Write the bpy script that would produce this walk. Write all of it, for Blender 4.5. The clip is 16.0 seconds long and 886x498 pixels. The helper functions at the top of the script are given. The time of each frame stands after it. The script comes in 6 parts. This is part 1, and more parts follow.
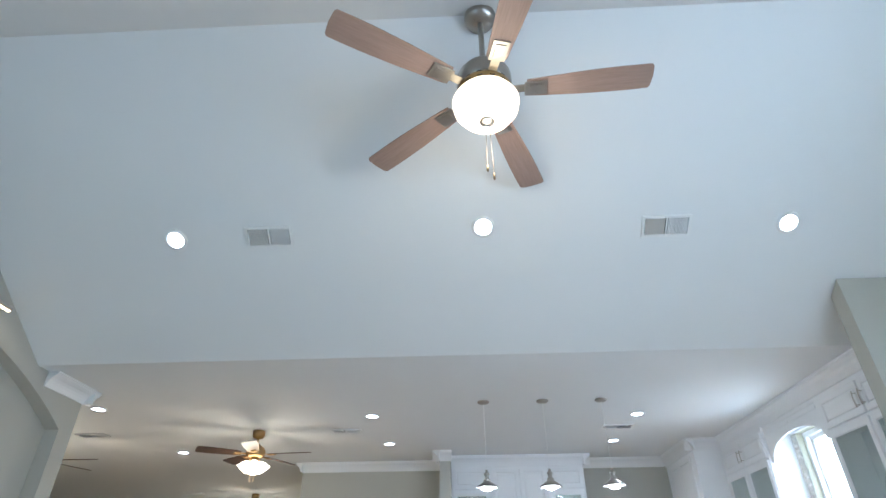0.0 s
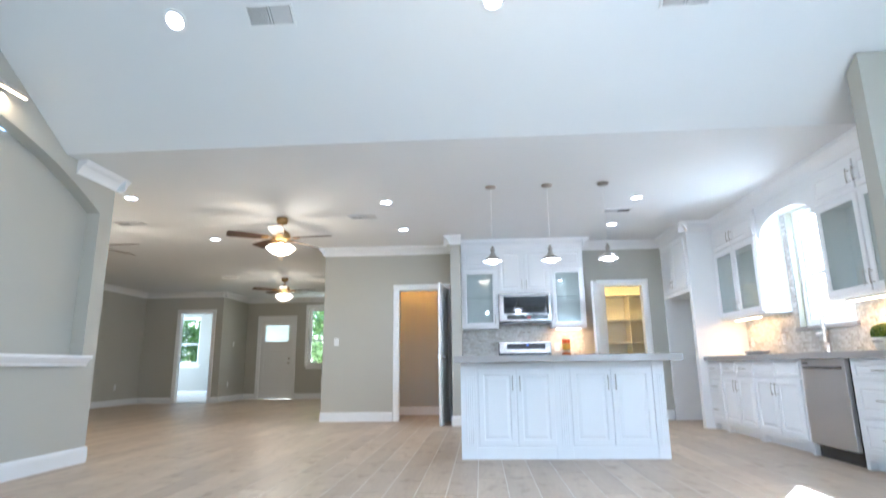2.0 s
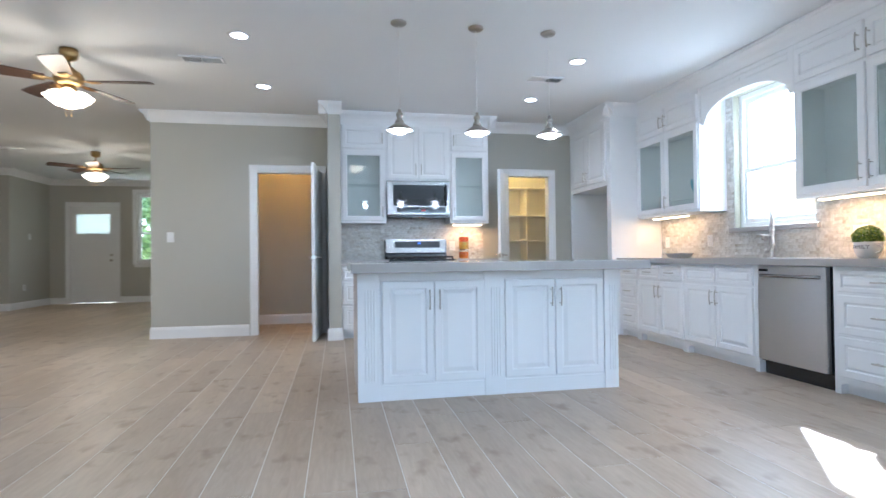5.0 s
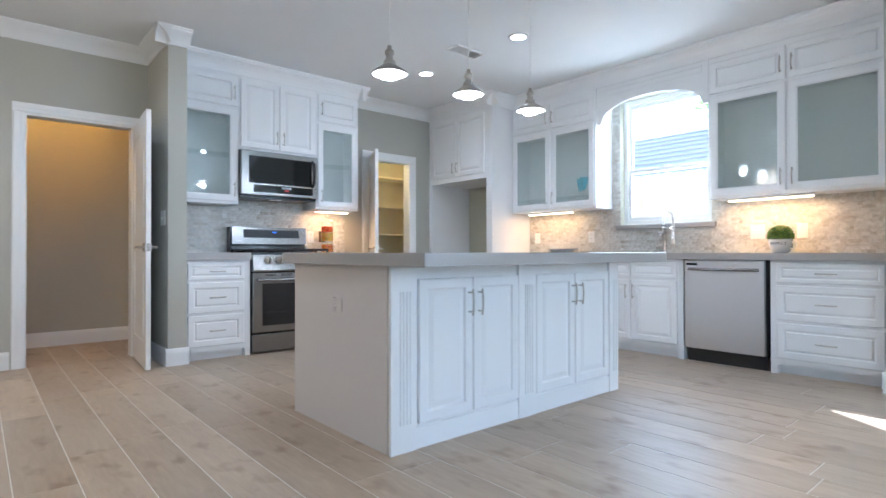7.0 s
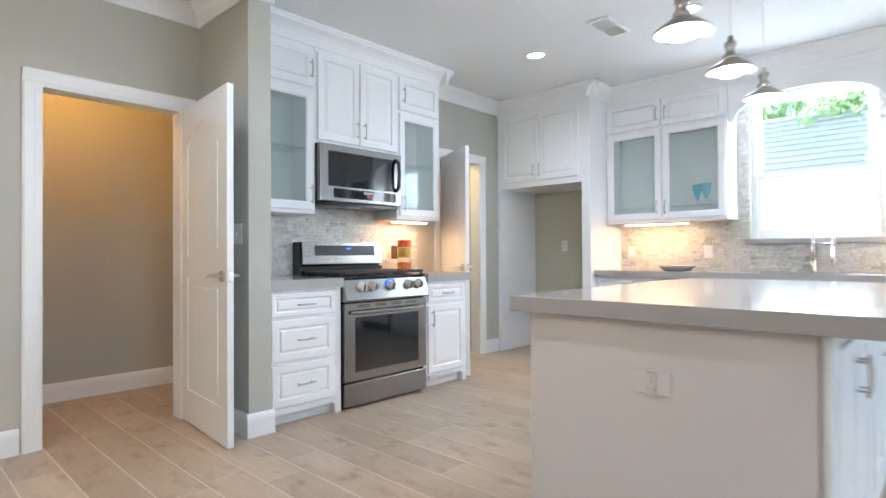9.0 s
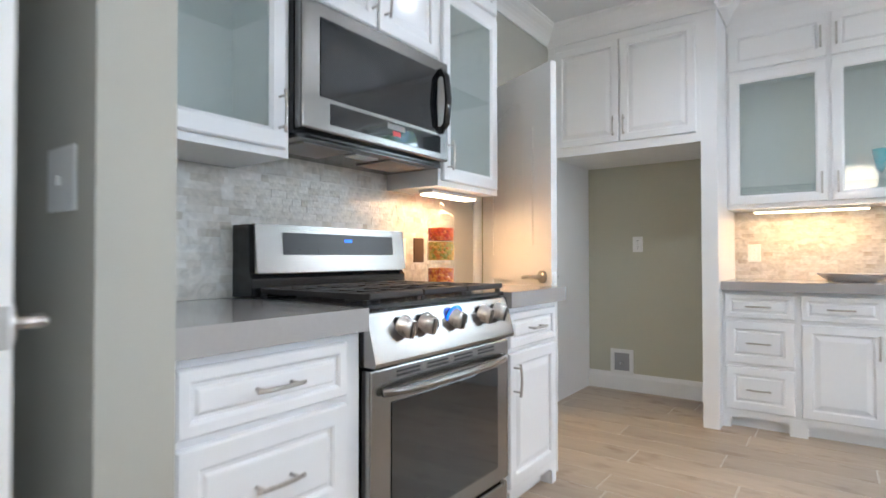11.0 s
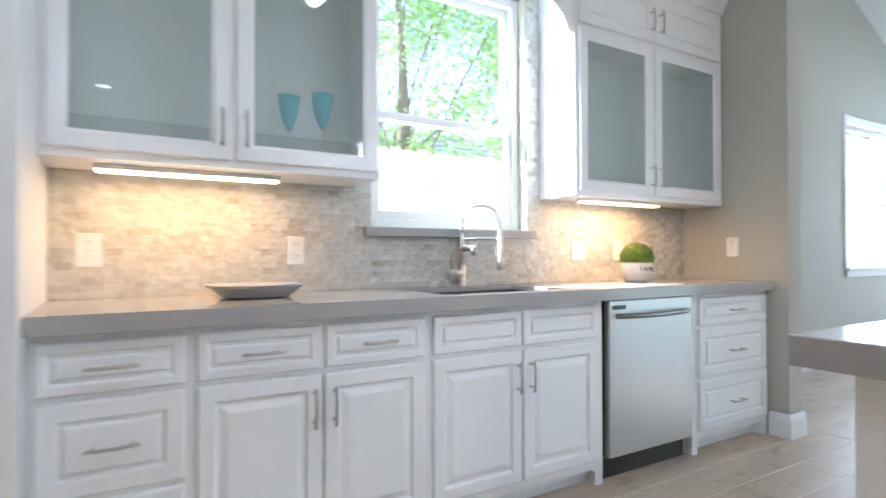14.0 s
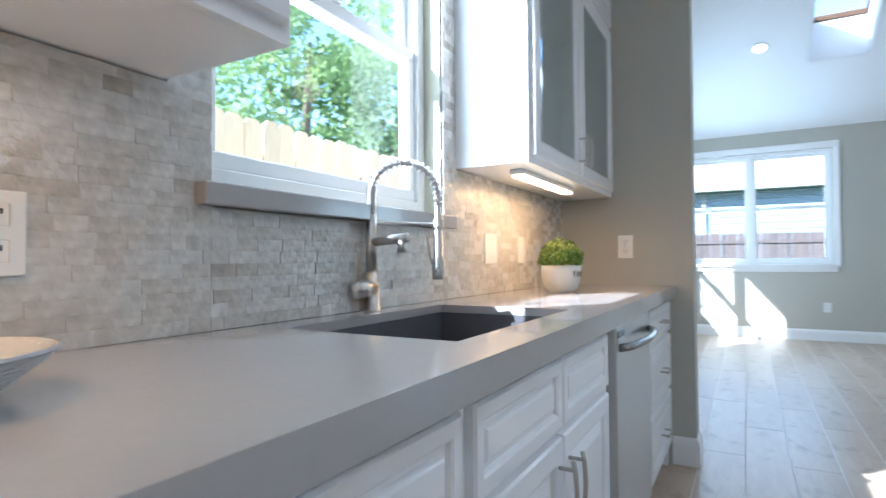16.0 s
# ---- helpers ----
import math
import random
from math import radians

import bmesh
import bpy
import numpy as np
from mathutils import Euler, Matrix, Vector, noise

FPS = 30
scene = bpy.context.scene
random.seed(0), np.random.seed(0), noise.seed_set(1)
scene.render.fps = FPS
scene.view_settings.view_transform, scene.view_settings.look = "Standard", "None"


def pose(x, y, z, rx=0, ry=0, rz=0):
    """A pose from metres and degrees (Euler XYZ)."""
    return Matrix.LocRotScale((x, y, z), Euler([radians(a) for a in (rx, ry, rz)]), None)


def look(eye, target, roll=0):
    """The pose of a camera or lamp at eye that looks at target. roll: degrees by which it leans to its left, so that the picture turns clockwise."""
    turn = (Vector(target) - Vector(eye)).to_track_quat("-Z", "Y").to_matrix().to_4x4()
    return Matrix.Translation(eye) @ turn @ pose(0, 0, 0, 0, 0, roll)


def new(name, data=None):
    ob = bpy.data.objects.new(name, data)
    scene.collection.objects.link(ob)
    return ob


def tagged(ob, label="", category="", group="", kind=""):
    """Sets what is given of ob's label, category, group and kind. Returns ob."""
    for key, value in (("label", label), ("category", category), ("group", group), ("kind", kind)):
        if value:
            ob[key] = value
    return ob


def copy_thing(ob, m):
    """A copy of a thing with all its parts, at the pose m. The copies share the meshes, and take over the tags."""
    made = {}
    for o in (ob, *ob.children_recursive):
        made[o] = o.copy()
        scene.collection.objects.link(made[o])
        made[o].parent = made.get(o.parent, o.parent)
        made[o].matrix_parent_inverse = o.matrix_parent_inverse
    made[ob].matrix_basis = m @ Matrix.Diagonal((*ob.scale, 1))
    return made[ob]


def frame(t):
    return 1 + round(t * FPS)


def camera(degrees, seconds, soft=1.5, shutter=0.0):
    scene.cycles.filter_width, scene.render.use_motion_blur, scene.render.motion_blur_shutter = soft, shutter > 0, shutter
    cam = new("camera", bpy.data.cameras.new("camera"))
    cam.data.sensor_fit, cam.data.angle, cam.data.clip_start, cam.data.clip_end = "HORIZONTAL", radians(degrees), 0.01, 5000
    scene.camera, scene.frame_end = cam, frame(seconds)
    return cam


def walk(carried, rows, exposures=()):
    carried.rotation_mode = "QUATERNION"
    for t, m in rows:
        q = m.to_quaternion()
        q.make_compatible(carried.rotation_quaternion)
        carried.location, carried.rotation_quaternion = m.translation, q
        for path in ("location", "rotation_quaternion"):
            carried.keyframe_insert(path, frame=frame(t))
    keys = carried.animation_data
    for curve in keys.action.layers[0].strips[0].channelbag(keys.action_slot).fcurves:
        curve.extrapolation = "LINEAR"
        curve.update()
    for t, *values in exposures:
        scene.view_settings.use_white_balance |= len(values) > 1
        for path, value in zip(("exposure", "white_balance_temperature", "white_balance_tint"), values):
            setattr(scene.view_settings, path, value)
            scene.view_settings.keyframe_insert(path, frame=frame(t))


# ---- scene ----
cam = camera(78.3, 16.0, shutter=0.5)
PATH = [
    (0, (0.149, 0.123, 1.053), (0.076, 1.81, 2.125), -0.5),
    (0.5, (0.153, 0.116, 0.98), (0.053, 1.804, 2.049), -0.5),
    (1, (0.158, 0.089, 0.936), (0.048, 1.869, 1.843), -0.5),
    (1.5, (0.148, 0.072, 0.874), (0.033, 1.953, 1.544), -0.7),
    (2, (0.157, 0.053, 0.832), (0.028, 2.004, 1.251), -0.7),
    (2.5, (0.159, 0.033, 0.821), (0.023, 2.016, 1.039), -0.7),
    (3, (0.199, 0.067, 0.846), (0.065, 2.061, 0.929), -0.7),
    (3.2, (0.219, 0.094, 0.829), (0.089, 2.089, 0.892), -0.5),
    (5.3, (-0.323, 1.935, 0.959), (0.178, 3.872, 0.98), -0.6),
    (5.5, (-0.447, 2.098, 0.955), (0.138, 4.01, 0.976), -0.5),
    (6, (-0.775, 2.466, 0.937), (0.085, 4.271, 0.954), -0.4),
    (6.5, (-1.076, 2.826, 0.9), (-0.041, 4.537, 0.92), -0.3),
    (7, (-1.448, 3.263, 0.911), (-0.143, 4.778, 0.926), -0.1),
    (7.5, (-1.712, 3.663, 0.953), (-0.307, 5.086, 0.964), -0.1),
    (8, (-1.931, 4.035, 0.98), (-0.48, 5.412, 0.997), -0.2),
    (8.5, (-1.912, 4.504, 1.038), (-0.473, 5.893, 1.058), -0.3),
    (9, (-1.812, 5.014, 1.077), (-0.357, 6.385, 1.095), -0.3),
    (9.5, (-1.56, 5.481, 1.071), (-0.097, 6.845, 1.095), -0.4),
    (9.7, (-1.471, 5.68, 1.08), (0.025, 7.007, 1.106), -0.4),
    (12, (-0.012, 7.599, 1.04), (1.806, 8.431, 1.075), -0.5),
    (12.5, (0.252, 7.642, 1.043), (2.22, 7.999, 1.072), -0.7),
    (13, (0.538, 7.635, 1.028), (2.524, 7.396, 1.059), -0.4),
    (13.2, (0.69, 7.598, 1.06), (2.651, 7.205, 1.073), -0.3),
    (13.6, (1.007, 7.494, 1.057), (2.878, 6.789, 1.085), -0.4),
    (14, (1.337, 7.388, 1.067), (3.053, 6.361, 1.087), -0.1),
    (14.4, (1.709, 7.293, 1.044), (3.314, 6.1, 1.079), -0.4),
    (15, (2.208, 7.159, 1.053), (3.623, 5.747, 1.095), -0.5),
    (15.5, (2.541, 7.089, 1.058), (3.784, 5.522, 1.099), -0.4),
    (16, (2.769, 7.081, 1.042), (3.747, 5.336, 1.085), -0.4),
]
EXPOSURES = [(0.0, 2.5, 5250, 8), (1.5, 2.85, 5300, 9), (2.5, 3.15, 5150, 10), (5.5, 2.65, 5120, 10), (7.0, 2.68, 5250, 10), (8.0, 3.0, 5420, 10), (9.5, 3.05, 5520, 10), (12.0, 2.86, 5650, 10), (13.0, 3.08, 5550, 10), (13.5, 2.95, 5600, 10), (14.0, 2.72, 5450, 10), (14.4, 2.58, 5400, 10), (15.0, 2.2, 5200, 9), (16.0, 2.16, 5120, 8)]
walk(cam, [(t, look(eye, target, roll)) for t, eye, target, roll in PATH], EXPOSURES)

# ---- light ----
SUN_AZ, SUN_EL = math.atan2(0.588, 0.809), radians(35.3)   # towards +x, +y
world = bpy.data.worlds.new("sky")
scene.world = world
world.use_nodes = True
wn = world.node_tree
sky = wn.nodes.new("ShaderNodeTexSky")
sky.sky_type = "NISHITA"
sky.sun_disc = False
sky.sun_elevation = SUN_EL
sky.sun_rotation = SUN_AZ
wn.links.new(sky.outputs[0], wn.nodes["Background"].inputs[0])
wn.nodes["Background"].inputs[1].default_value = 0.15
sun = new("sun", bpy.data.lights.new("sun", "SUN"))
sun.data.energy, sun.data.angle, sun.data.color = 5.0, radians(0.6), (1.0, 0.95, 0.88)
sun.matrix_world = look((0, 0, 0), (-0.588 * math.cos(SUN_EL), -0.809 * math.cos(SUN_EL), -math.sin(SUN_EL)))


def lamp(name, kind, x, y, z, watts, colour, size=0.1, target=None, size_y=None):
    data = bpy.data.lights.new(name, kind)
    data.energy, data.color = watts, colour
    ob = new(name, data)
    if kind == "AREA":
        data.size = size
        if size_y:
            data.shape, data.size_y = "RECTANGLE", size_y
        else:
            data.shape = "DISK"
    else:
        data.shadow_soft_size = size
    if kind == "SPOT":
        data.spot_size, data.spot_blend = radians(150), 0.6
    ob.matrix_world = look((x, y, z), target or (x, y + 1e-4, z - 1))
    return ob


COOL, WARM = (0.97, 0.98, 1.0), (1.0, 0.72, 0.42)

# ---- materials ----


def material(name):
    m = bpy.data.materials.new(name)
    m.use_nodes = True
    return m, m.node_tree.nodes, m.node_tree.links, m.node_tree.nodes["Principled BSDF"]


def plain(name, colour, rough=0.5, metal=0.0, var=0.05, scale=6.0, bump=0.0, bump_scale=120.0, coat=0.0, stretch=(1, 1, 1), spread=0.0):
    """A paint, stone or metal with broad and fine variation and fine relief."""
    m, n, l, b = material(name)
    b.inputs["Roughness"].default_value, b.inputs["Metallic"].default_value = rough, metal
    b.inputs["Coat Weight"].default_value = coat
    co = n.new("ShaderNodeTexCoord")
    mp = n.new("ShaderNodeMapping")
    mp.inputs["Scale"].default_value = stretch
    l.new(co.outputs["Object"], mp.inputs[0])
    big, fine = n.new("ShaderNodeTexNoise"), n.new("ShaderNodeTexNoise")
    big.inputs["Scale"].default_value, fine.inputs["Scale"].default_value = scale, bump_scale
    big.inputs["Detail"].default_value = 5
    l.new(mp.outputs[0], big.inputs["Vector"]), l.new(mp.outputs[0], fine.inputs["Vector"])
    ramp = n.new("ShaderNodeMixRGB")
    ramp.inputs[1].default_value = (*[c * (1 - var) for c in colour], 1)
    ramp.inputs[2].default_value = (*[min(1, c * (1 + var)) for c in colour], 1)
    l.new(big.outputs[0], ramp.inputs[0])
    last = ramp.outputs[0]
    if spread:
        info, hsv, mul = n.new("ShaderNodeObjectInfo"), n.new("ShaderNodeHueSaturation"), n.new("ShaderNodeMapRange")
        mul.inputs["To Min"].default_value, mul.inputs["To Max"].default_value = 1 - spread, 1 + spread
        l.new(info.outputs["Random"], mul.inputs[0]), l.new(mul.outputs[0], hsv.inputs["Value"]), l.new(last, hsv.inputs["Color"])
        last = hsv.outputs[0]
    l.new(last, b.inputs["Base Color"])
    rr = n.new("ShaderNodeMapRange")
    rr.inputs["To Min"].default_value, rr.inputs["To Max"].default_value = max(0.02, rough - 0.06), min(1, rough + 0.06)
    l.new(fine.outputs[0], rr.inputs[0]), l.new(rr.outputs[0], b.inputs["Roughness"])
    if bump:
        bp = n.new("ShaderNodeBump")
        bp.inputs["Strength"].default_value, bp.inputs["Distance"].default_value = bump, 0.002
        l.new(fine.outputs[0], bp.inputs["Height"]), l.new(bp.outputs[0], b.inputs["Normal"])
    return m


def glow(name, colour, strength):
    m, n, l, b = material(name)
    b.inputs["Base Color"].default_value = (*colour, 1)
    b.inputs["Emission Color"].default_value = (*colour, 1)
    b.inputs["Emission Strength"].default_value = strength
    b.inputs["Roughness"].default_value = 0.4
    return m


def pane_glass(name, tint, gloss=0.9, rough=0.0, base=0.035, frost=None):
    """Thin glass: tinted see-through with a Fresnel reflection."""
    m, n, l, b = material(name)
    n.remove(b)
    t, g, mix, lw, pw = n.new("ShaderNodeBsdfTransparent"), n.new("ShaderNodeBsdfGlossy"), n.new("ShaderNodeMixShader"), n.new("ShaderNodeLayerWeight"), n.new("ShaderNodeMath")
    f = n.new("ShaderNodeMath")
    t.inputs[0].default_value = (*tint, 1)
    g.inputs["Color"].default_value = (gloss, gloss, gloss, 1)
    g.inputs["Roughness"].default_value = rough
    pw.operation, pw.inputs[1].default_value = "POWER", 4.0
    lw.inputs["Blend"].default_value = 0.5
    f.operation, f.inputs[1].default_value, f.inputs[2].default_value = "MULTIPLY_ADD", 0.9, base
    l.new(lw.outputs["Facing"], pw.inputs[0]), l.new(pw.outputs[0], f.inputs[0])
    l.new(f.outputs[0], mix.inputs[0]), l.new(g.outputs[0], mix.inputs[2])
    through_part = t.outputs[0]
    if frost:   # a thin milky film: colour and share
        d, fm = n.new("ShaderNodeBsdfDiffuse"), n.new("ShaderNodeMixShader")
        d.inputs[0].default_value, fm.inputs[0].default_value = (*frost[:3], 1), frost[3]
        l.new(t.outputs[0], fm.inputs[1]), l.new(d.outputs[0], fm.inputs[2])
        through_part = fm.outputs[0]
    l.new(through_part, mix.inputs[1])
    l.new(mix.outputs[0], n["Material Output"].inputs[0])
    return m


def leaf_paint(name, colour):
    """Leaves: a diffuse face that also lets light through."""
    m = plain(name, colour, 0.55, var=0.55, scale=1.5)
    n, l = m.node_tree.nodes, m.node_tree.links
    b = n["Principled BSDF"]
    src = b.inputs["Base Color"].links[0].from_socket
    tr, mx = n.new("ShaderNodeBsdfTranslucent"), n.new("ShaderNodeMixShader")
    mx.inputs[0].default_value = 0.45
    l.new(src, tr.inputs[0]), l.new(b.outputs[0], mx.inputs[1]), l.new(tr.outputs[0], mx.inputs[2])
    l.new(mx.outputs[0], n["Material Output"].inputs[0])
    return m


def speckle(name, c1, c2, c3):
    """Loose dried food: small lumps in three colours."""
    m, n, l, b = material(name)
    co, vo, cr, bp = n.new("ShaderNodeTexCoord"), n.new("ShaderNodeTexVoronoi"), n.new("ShaderNodeValToRGB"), n.new("ShaderNodeBump")
    vo.inputs["Scale"].default_value = 75
    e = cr.color_ramp.elements
    e[0].position, e[0].color, e[1].position, e[1].color = 0.2, (*c3, 1), 0.85, (*c2, 1)
    q = e.new(0.5)
    q.color = (*c1, 1)
    l.new(co.outputs["Object"], vo.inputs["Vector"]), l.new(vo.outputs["Color"], cr.inputs[0]), l.new(cr.outputs[0], b.inputs["Base Color"])
    bp.inputs["Strength"].default_value, bp.inputs["Distance"].default_value = 0.8, 0.006
    bp.invert = True
    l.new(vo.outputs["Distance"], bp.inputs["Height"]), l.new(bp.outputs[0], b.inputs["Normal"])
    b.inputs["Roughness"].default_value = 0.45
    return m


def island_leaf(name, dark, mid, light):
    """Small leaves: each its own green."""
    m, n, l, b = material(name)
    g, cr = n.new("ShaderNodeNewGeometry"), n.new("ShaderNodeValToRGB")
    e = cr.color_ramp.elements
    e[0].position, e[0].color, e[1].position, e[1].color = 0.0, (*dark, 1), 1.0, (*light, 1)
    q = e.new(0.6)
    q.color = (*mid, 1)
    l.new(g.outputs["Random Per Island"], cr.inputs[0]), l.new(cr.outputs[0], b.inputs["Base Color"])
    b.inputs["Roughness"].default_value = 0.4
    return m


def wood_tile(name, random_from, c1, c2, c3):
    """Pale wood-look porcelain: long grain along y, soft knots, tone by piece."""
    m, n, l, b = material(name)
    co, mp = n.new("ShaderNodeTexCoord"), n.new("ShaderNodeMapping")
    l.new(co.outputs["Object"], mp.inputs[0])
    rnd = n.new("ShaderNodeObjectInfo" if random_from == "object" else "ShaderNodeNewGeometry")
    r = rnd.outputs["Random" if random_from == "object" else "Random Per Island"]
    off = n.new("ShaderNodeCombineXYZ")
    mul = n.new("ShaderNodeMath")
    mul.operation = "MULTIPLY"
    mul.inputs[1].default_value = 37.0
    l.new(r, mul.inputs[0]), l.new(mul.outputs[0], off.inputs[0]), l.new(mul.outputs[0], off.inputs[1])
    l.new(off.outputs[0], mp.inputs["Location"])
    mp.inputs["Scale"].default_value = (1.0, 0.16, 1.0)
    grain, cloud, knot = n.new("ShaderNodeTexNoise"), n.new("ShaderNodeTexNoise"), n.new("ShaderNodeTexNoise")
    grain.inputs["Scale"].default_value, grain.inputs["Detail"].default_value = 42, 8
    grain.inputs["Distortion"].default_value = 0.6
    cloud.inputs["Scale"].default_value, cloud.inputs["Detail"].default_value = 5.0, 4
    knot.inputs["Scale"].default_value, knot.inputs["Detail"].default_value = 9.0, 2
    for q in (grain, cloud):
        l.new(mp.outputs[0], q.inputs["Vector"])
    mp2 = n.new("ShaderNodeMapping")
    mp2.inputs["Scale"].default_value = (1.0, 0.55, 1.0)
    l.new(co.outputs["Object"], mp2.inputs[0]), l.new(off.outputs[0], mp2.inputs["Location"])
    l.new(mp2.outputs[0], knot.inputs["Vector"])
    cr = n.new("ShaderNodeValToRGB")
    cr.color_ramp.elements[0].position, cr.color_ramp.elements[1].position = 0.3, 0.72
    cr.color_ramp.elements[0].color, cr.color_ramp.elements[1].color = (*c1, 1), (*c2, 1)
    mixf = n.new("ShaderNodeMath")
    mixf.operation = "MULTIPLY_ADD"
    mixf.inputs[1].default_value = 0.45
    mix0 = n.new("ShaderNodeMath")
    mix0.operation = "MULTIPLY"
    mix0.inputs[1].default_value = 0.55
    l.new(cloud.outputs[0], mix0.inputs[0])
    l.new(grain.outputs[0], mixf.inputs[0]), l.new(mix0.outputs[0], mixf.inputs[2])
    l.new(mixf.outputs[0], cr.inputs[0])
    kr = n.new("ShaderNodeValToRGB")
    kr.color_ramp.elements[0].position, kr.color_ramp.elements[1].position = 0.57, 0.76
    kr.color_ramp.elements[0].color, kr.color_ramp.elements[1].color = (0, 0, 0, 1), (0.75, 0.75, 0.75, 1)
    l.new(knot.outputs[0], kr.inputs[0])
    km = n.new("ShaderNodeMixRGB")
    km.inputs[2].default_value = (*c3, 1)
    l.new(kr.outputs[0], km.inputs[0]), l.new(cr.outputs[0], km.inputs[1])
    hsv, mr = n.new("ShaderNodeHueSaturation"), n.new("ShaderNodeMapRange")
    mr.inputs["To Min"].default_value, mr.inputs["To Max"].default_value = 0.9, 1.08
    l.new(r, mr.inputs[0]), l.new(mr.outputs[0], hsv.inputs["Value"]), l.new(km.outputs[0], hsv.inputs["Color"])
    l.new(hsv.outputs[0], b.inputs["Base Color"])
    ro = n.new("ShaderNodeMapRange")
    ro.inputs["To Min"].default_value, ro.inputs["To Max"].default_value = 0.32, 0.50
    l.new(grain.outputs[0], ro.inputs[0]), l.new(ro.outputs[0], b.inputs["Roughness"])
    bp = n.new("ShaderNodeBump")
    bp.inputs["Strength"].default_value, bp.inputs["Distance"].default_value = 0.12, 0.002
    l.new(grain.outputs[0], bp.inputs["Height"]), l.new(bp.outputs[0], b.inputs["Normal"])
    return m


def marble_tile(name, random_from):
    """Split-face marble mosaic: tone by piece, veins, uneven sheen."""
    m, n, l, b = material(name)
    co = n.new("ShaderNodeTexCoord")
    rnd = n.new("ShaderNodeObjectInfo" if random_from == "object" else "ShaderNodeNewGeometry")
    r = rnd.outputs["Random" if random_from == "object" else "Random Per Island"]
    cr = n.new("ShaderNodeValToRGB")
    e = cr.color_ramp.elements
    e[0].position, e[0].color = 0.0, (0.44, 0.40, 0.335, 1)
    e[1].position, e[1].color = 1.0, (0.64, 0.615, 0.57, 1)
    for p, c in ((0.06, (0.52, 0.485, 0.43)), (0.18, (0.555, 0.53, 0.48)), (0.6, (0.575, 0.555, 0.505)), (0.9, (0.565, 0.555, 0.52))):
        q = e.new(p)
        q.color = (*c, 1)
    l.new(r, cr.inputs[0])
    nz = n.new("ShaderNodeTexNoise")
    nz.inputs["Scale"].default_value, nz.inputs["Detail"].default_value, nz.inputs["Distortion"].default_value = 14, 9, 2.2
    l.new(co.outputs["Object"], nz.inputs["Vector"])
    mx, mr = n.new("ShaderNodeMixRGB"), n.new("ShaderNodeMapRange")
    mx.blend_type = "MULTIPLY"
    mx.inputs[0].default_value = 1
    mr.inputs["From Min"].default_value, mr.inputs["From Max"].default_value = 0.3, 0.7
    mr.inputs["To Min"].default_value, mr.inputs["To Max"].default_value = 0.78, 1.12
    l.new(nz.outputs[0], mr.inputs[0]), l.new(cr.outputs[0], mx.inputs[1]), l.new(mr.outputs[0], mx.inputs[2])
    l.new(mx.outputs[0], b.inputs["Base Color"])
    ro = n.new("ShaderNodeMapRange")
    ro.inputs["To Min"].default_value, ro.inputs["To Max"].default_value = 0.06, 0.42
    l.new(r, ro.inputs[0]), l.new(ro.outputs[0], b.inputs["Roughness"])
    n2, bp = n.new("ShaderNodeTexNoise"), n.new("ShaderNodeBump")
    n2.inputs["Scale"].default_value, n2.inputs["Detail"].default_value = 26, 4
    l.new(co.outputs["Object"], n2.inputs["Vector"])
    bp.inputs["Strength"].default_value, bp.inputs["Distance"].default_value = 0.55, 0.010
    l.new(n2.outputs[0], bp.inputs["Height"]), l.new(bp.outputs[0], b.inputs["Normal"])
    return m


# East wall copy of WALL, made lighter and yellower to brighten the alcove.
WALL_EAST = plain("east wall tone, lightened", (0.50, 0.49, 0.385), 0.75, var=0.025, scale=1.5, bump=0.12, bump_scale=260)
WALL = plain("greige wall paint", (0.455, 0.442, 0.385), 0.75, var=0.025, scale=1.5, bump=0.12, bump_scale=260)
CEIL = plain("ceiling paint", (0.78, 0.79, 0.79), 0.85, var=0.02, scale=1.2, bump=0.15, bump_scale=220)
TRIM = plain("white trim paint", (0.80, 0.80, 0.79), 0.38, var=0.02, scale=3, bump=0.04, bump_scale=90)
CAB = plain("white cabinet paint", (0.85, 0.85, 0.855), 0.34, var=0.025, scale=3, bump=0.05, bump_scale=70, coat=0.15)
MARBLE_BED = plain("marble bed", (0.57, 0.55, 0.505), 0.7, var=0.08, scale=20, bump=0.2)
# One even tone, darker and pinker than CAB.
ISLAND_SIDE = plain("island side tone", (0.655, 0.61, 0.59), 0.6, var=0.02, scale=2, bump=0.06, bump_scale=200)
QUARTZ = plain("grey quartz", (0.40, 0.38, 0.365), 0.16, var=0.04, scale=70, bump=0.0, bump_scale=240, coat=0.3)
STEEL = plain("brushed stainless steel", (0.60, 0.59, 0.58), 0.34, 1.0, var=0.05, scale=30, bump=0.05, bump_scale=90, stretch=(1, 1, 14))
# Sideways brushing, base colour darkened to counter bright reflections on the range fronts.
STEEL_H = plain("darkened brushed steel sideways", (0.31, 0.30, 0.29), 0.24, 1.0, var=0.05, scale=30, bump=0.05, bump_scale=90, stretch=(14, 14, 1))
NICKEL = plain("brushed nickel", (0.56, 0.53, 0.495), 0.28, 1.0, var=0.02, scale=8, bump_scale=1500)
CHROME = plain("polished chrome", (0.75, 0.75, 0.75), 0.08, 1.0, var=0.02)
BRASS = plain("antique brass", (0.45, 0.30, 0.13), 0.3, 1.0, var=0.08, scale=25)
BRONZE = plain("antique bronze", (0.26, 0.19, 0.12), 0.32, 1.0, var=0.1, scale=20)
FAN_NICKEL = plain("aged nickel", (0.40, 0.37, 0.33), 0.3, 1.0, var=0.06, scale=15)
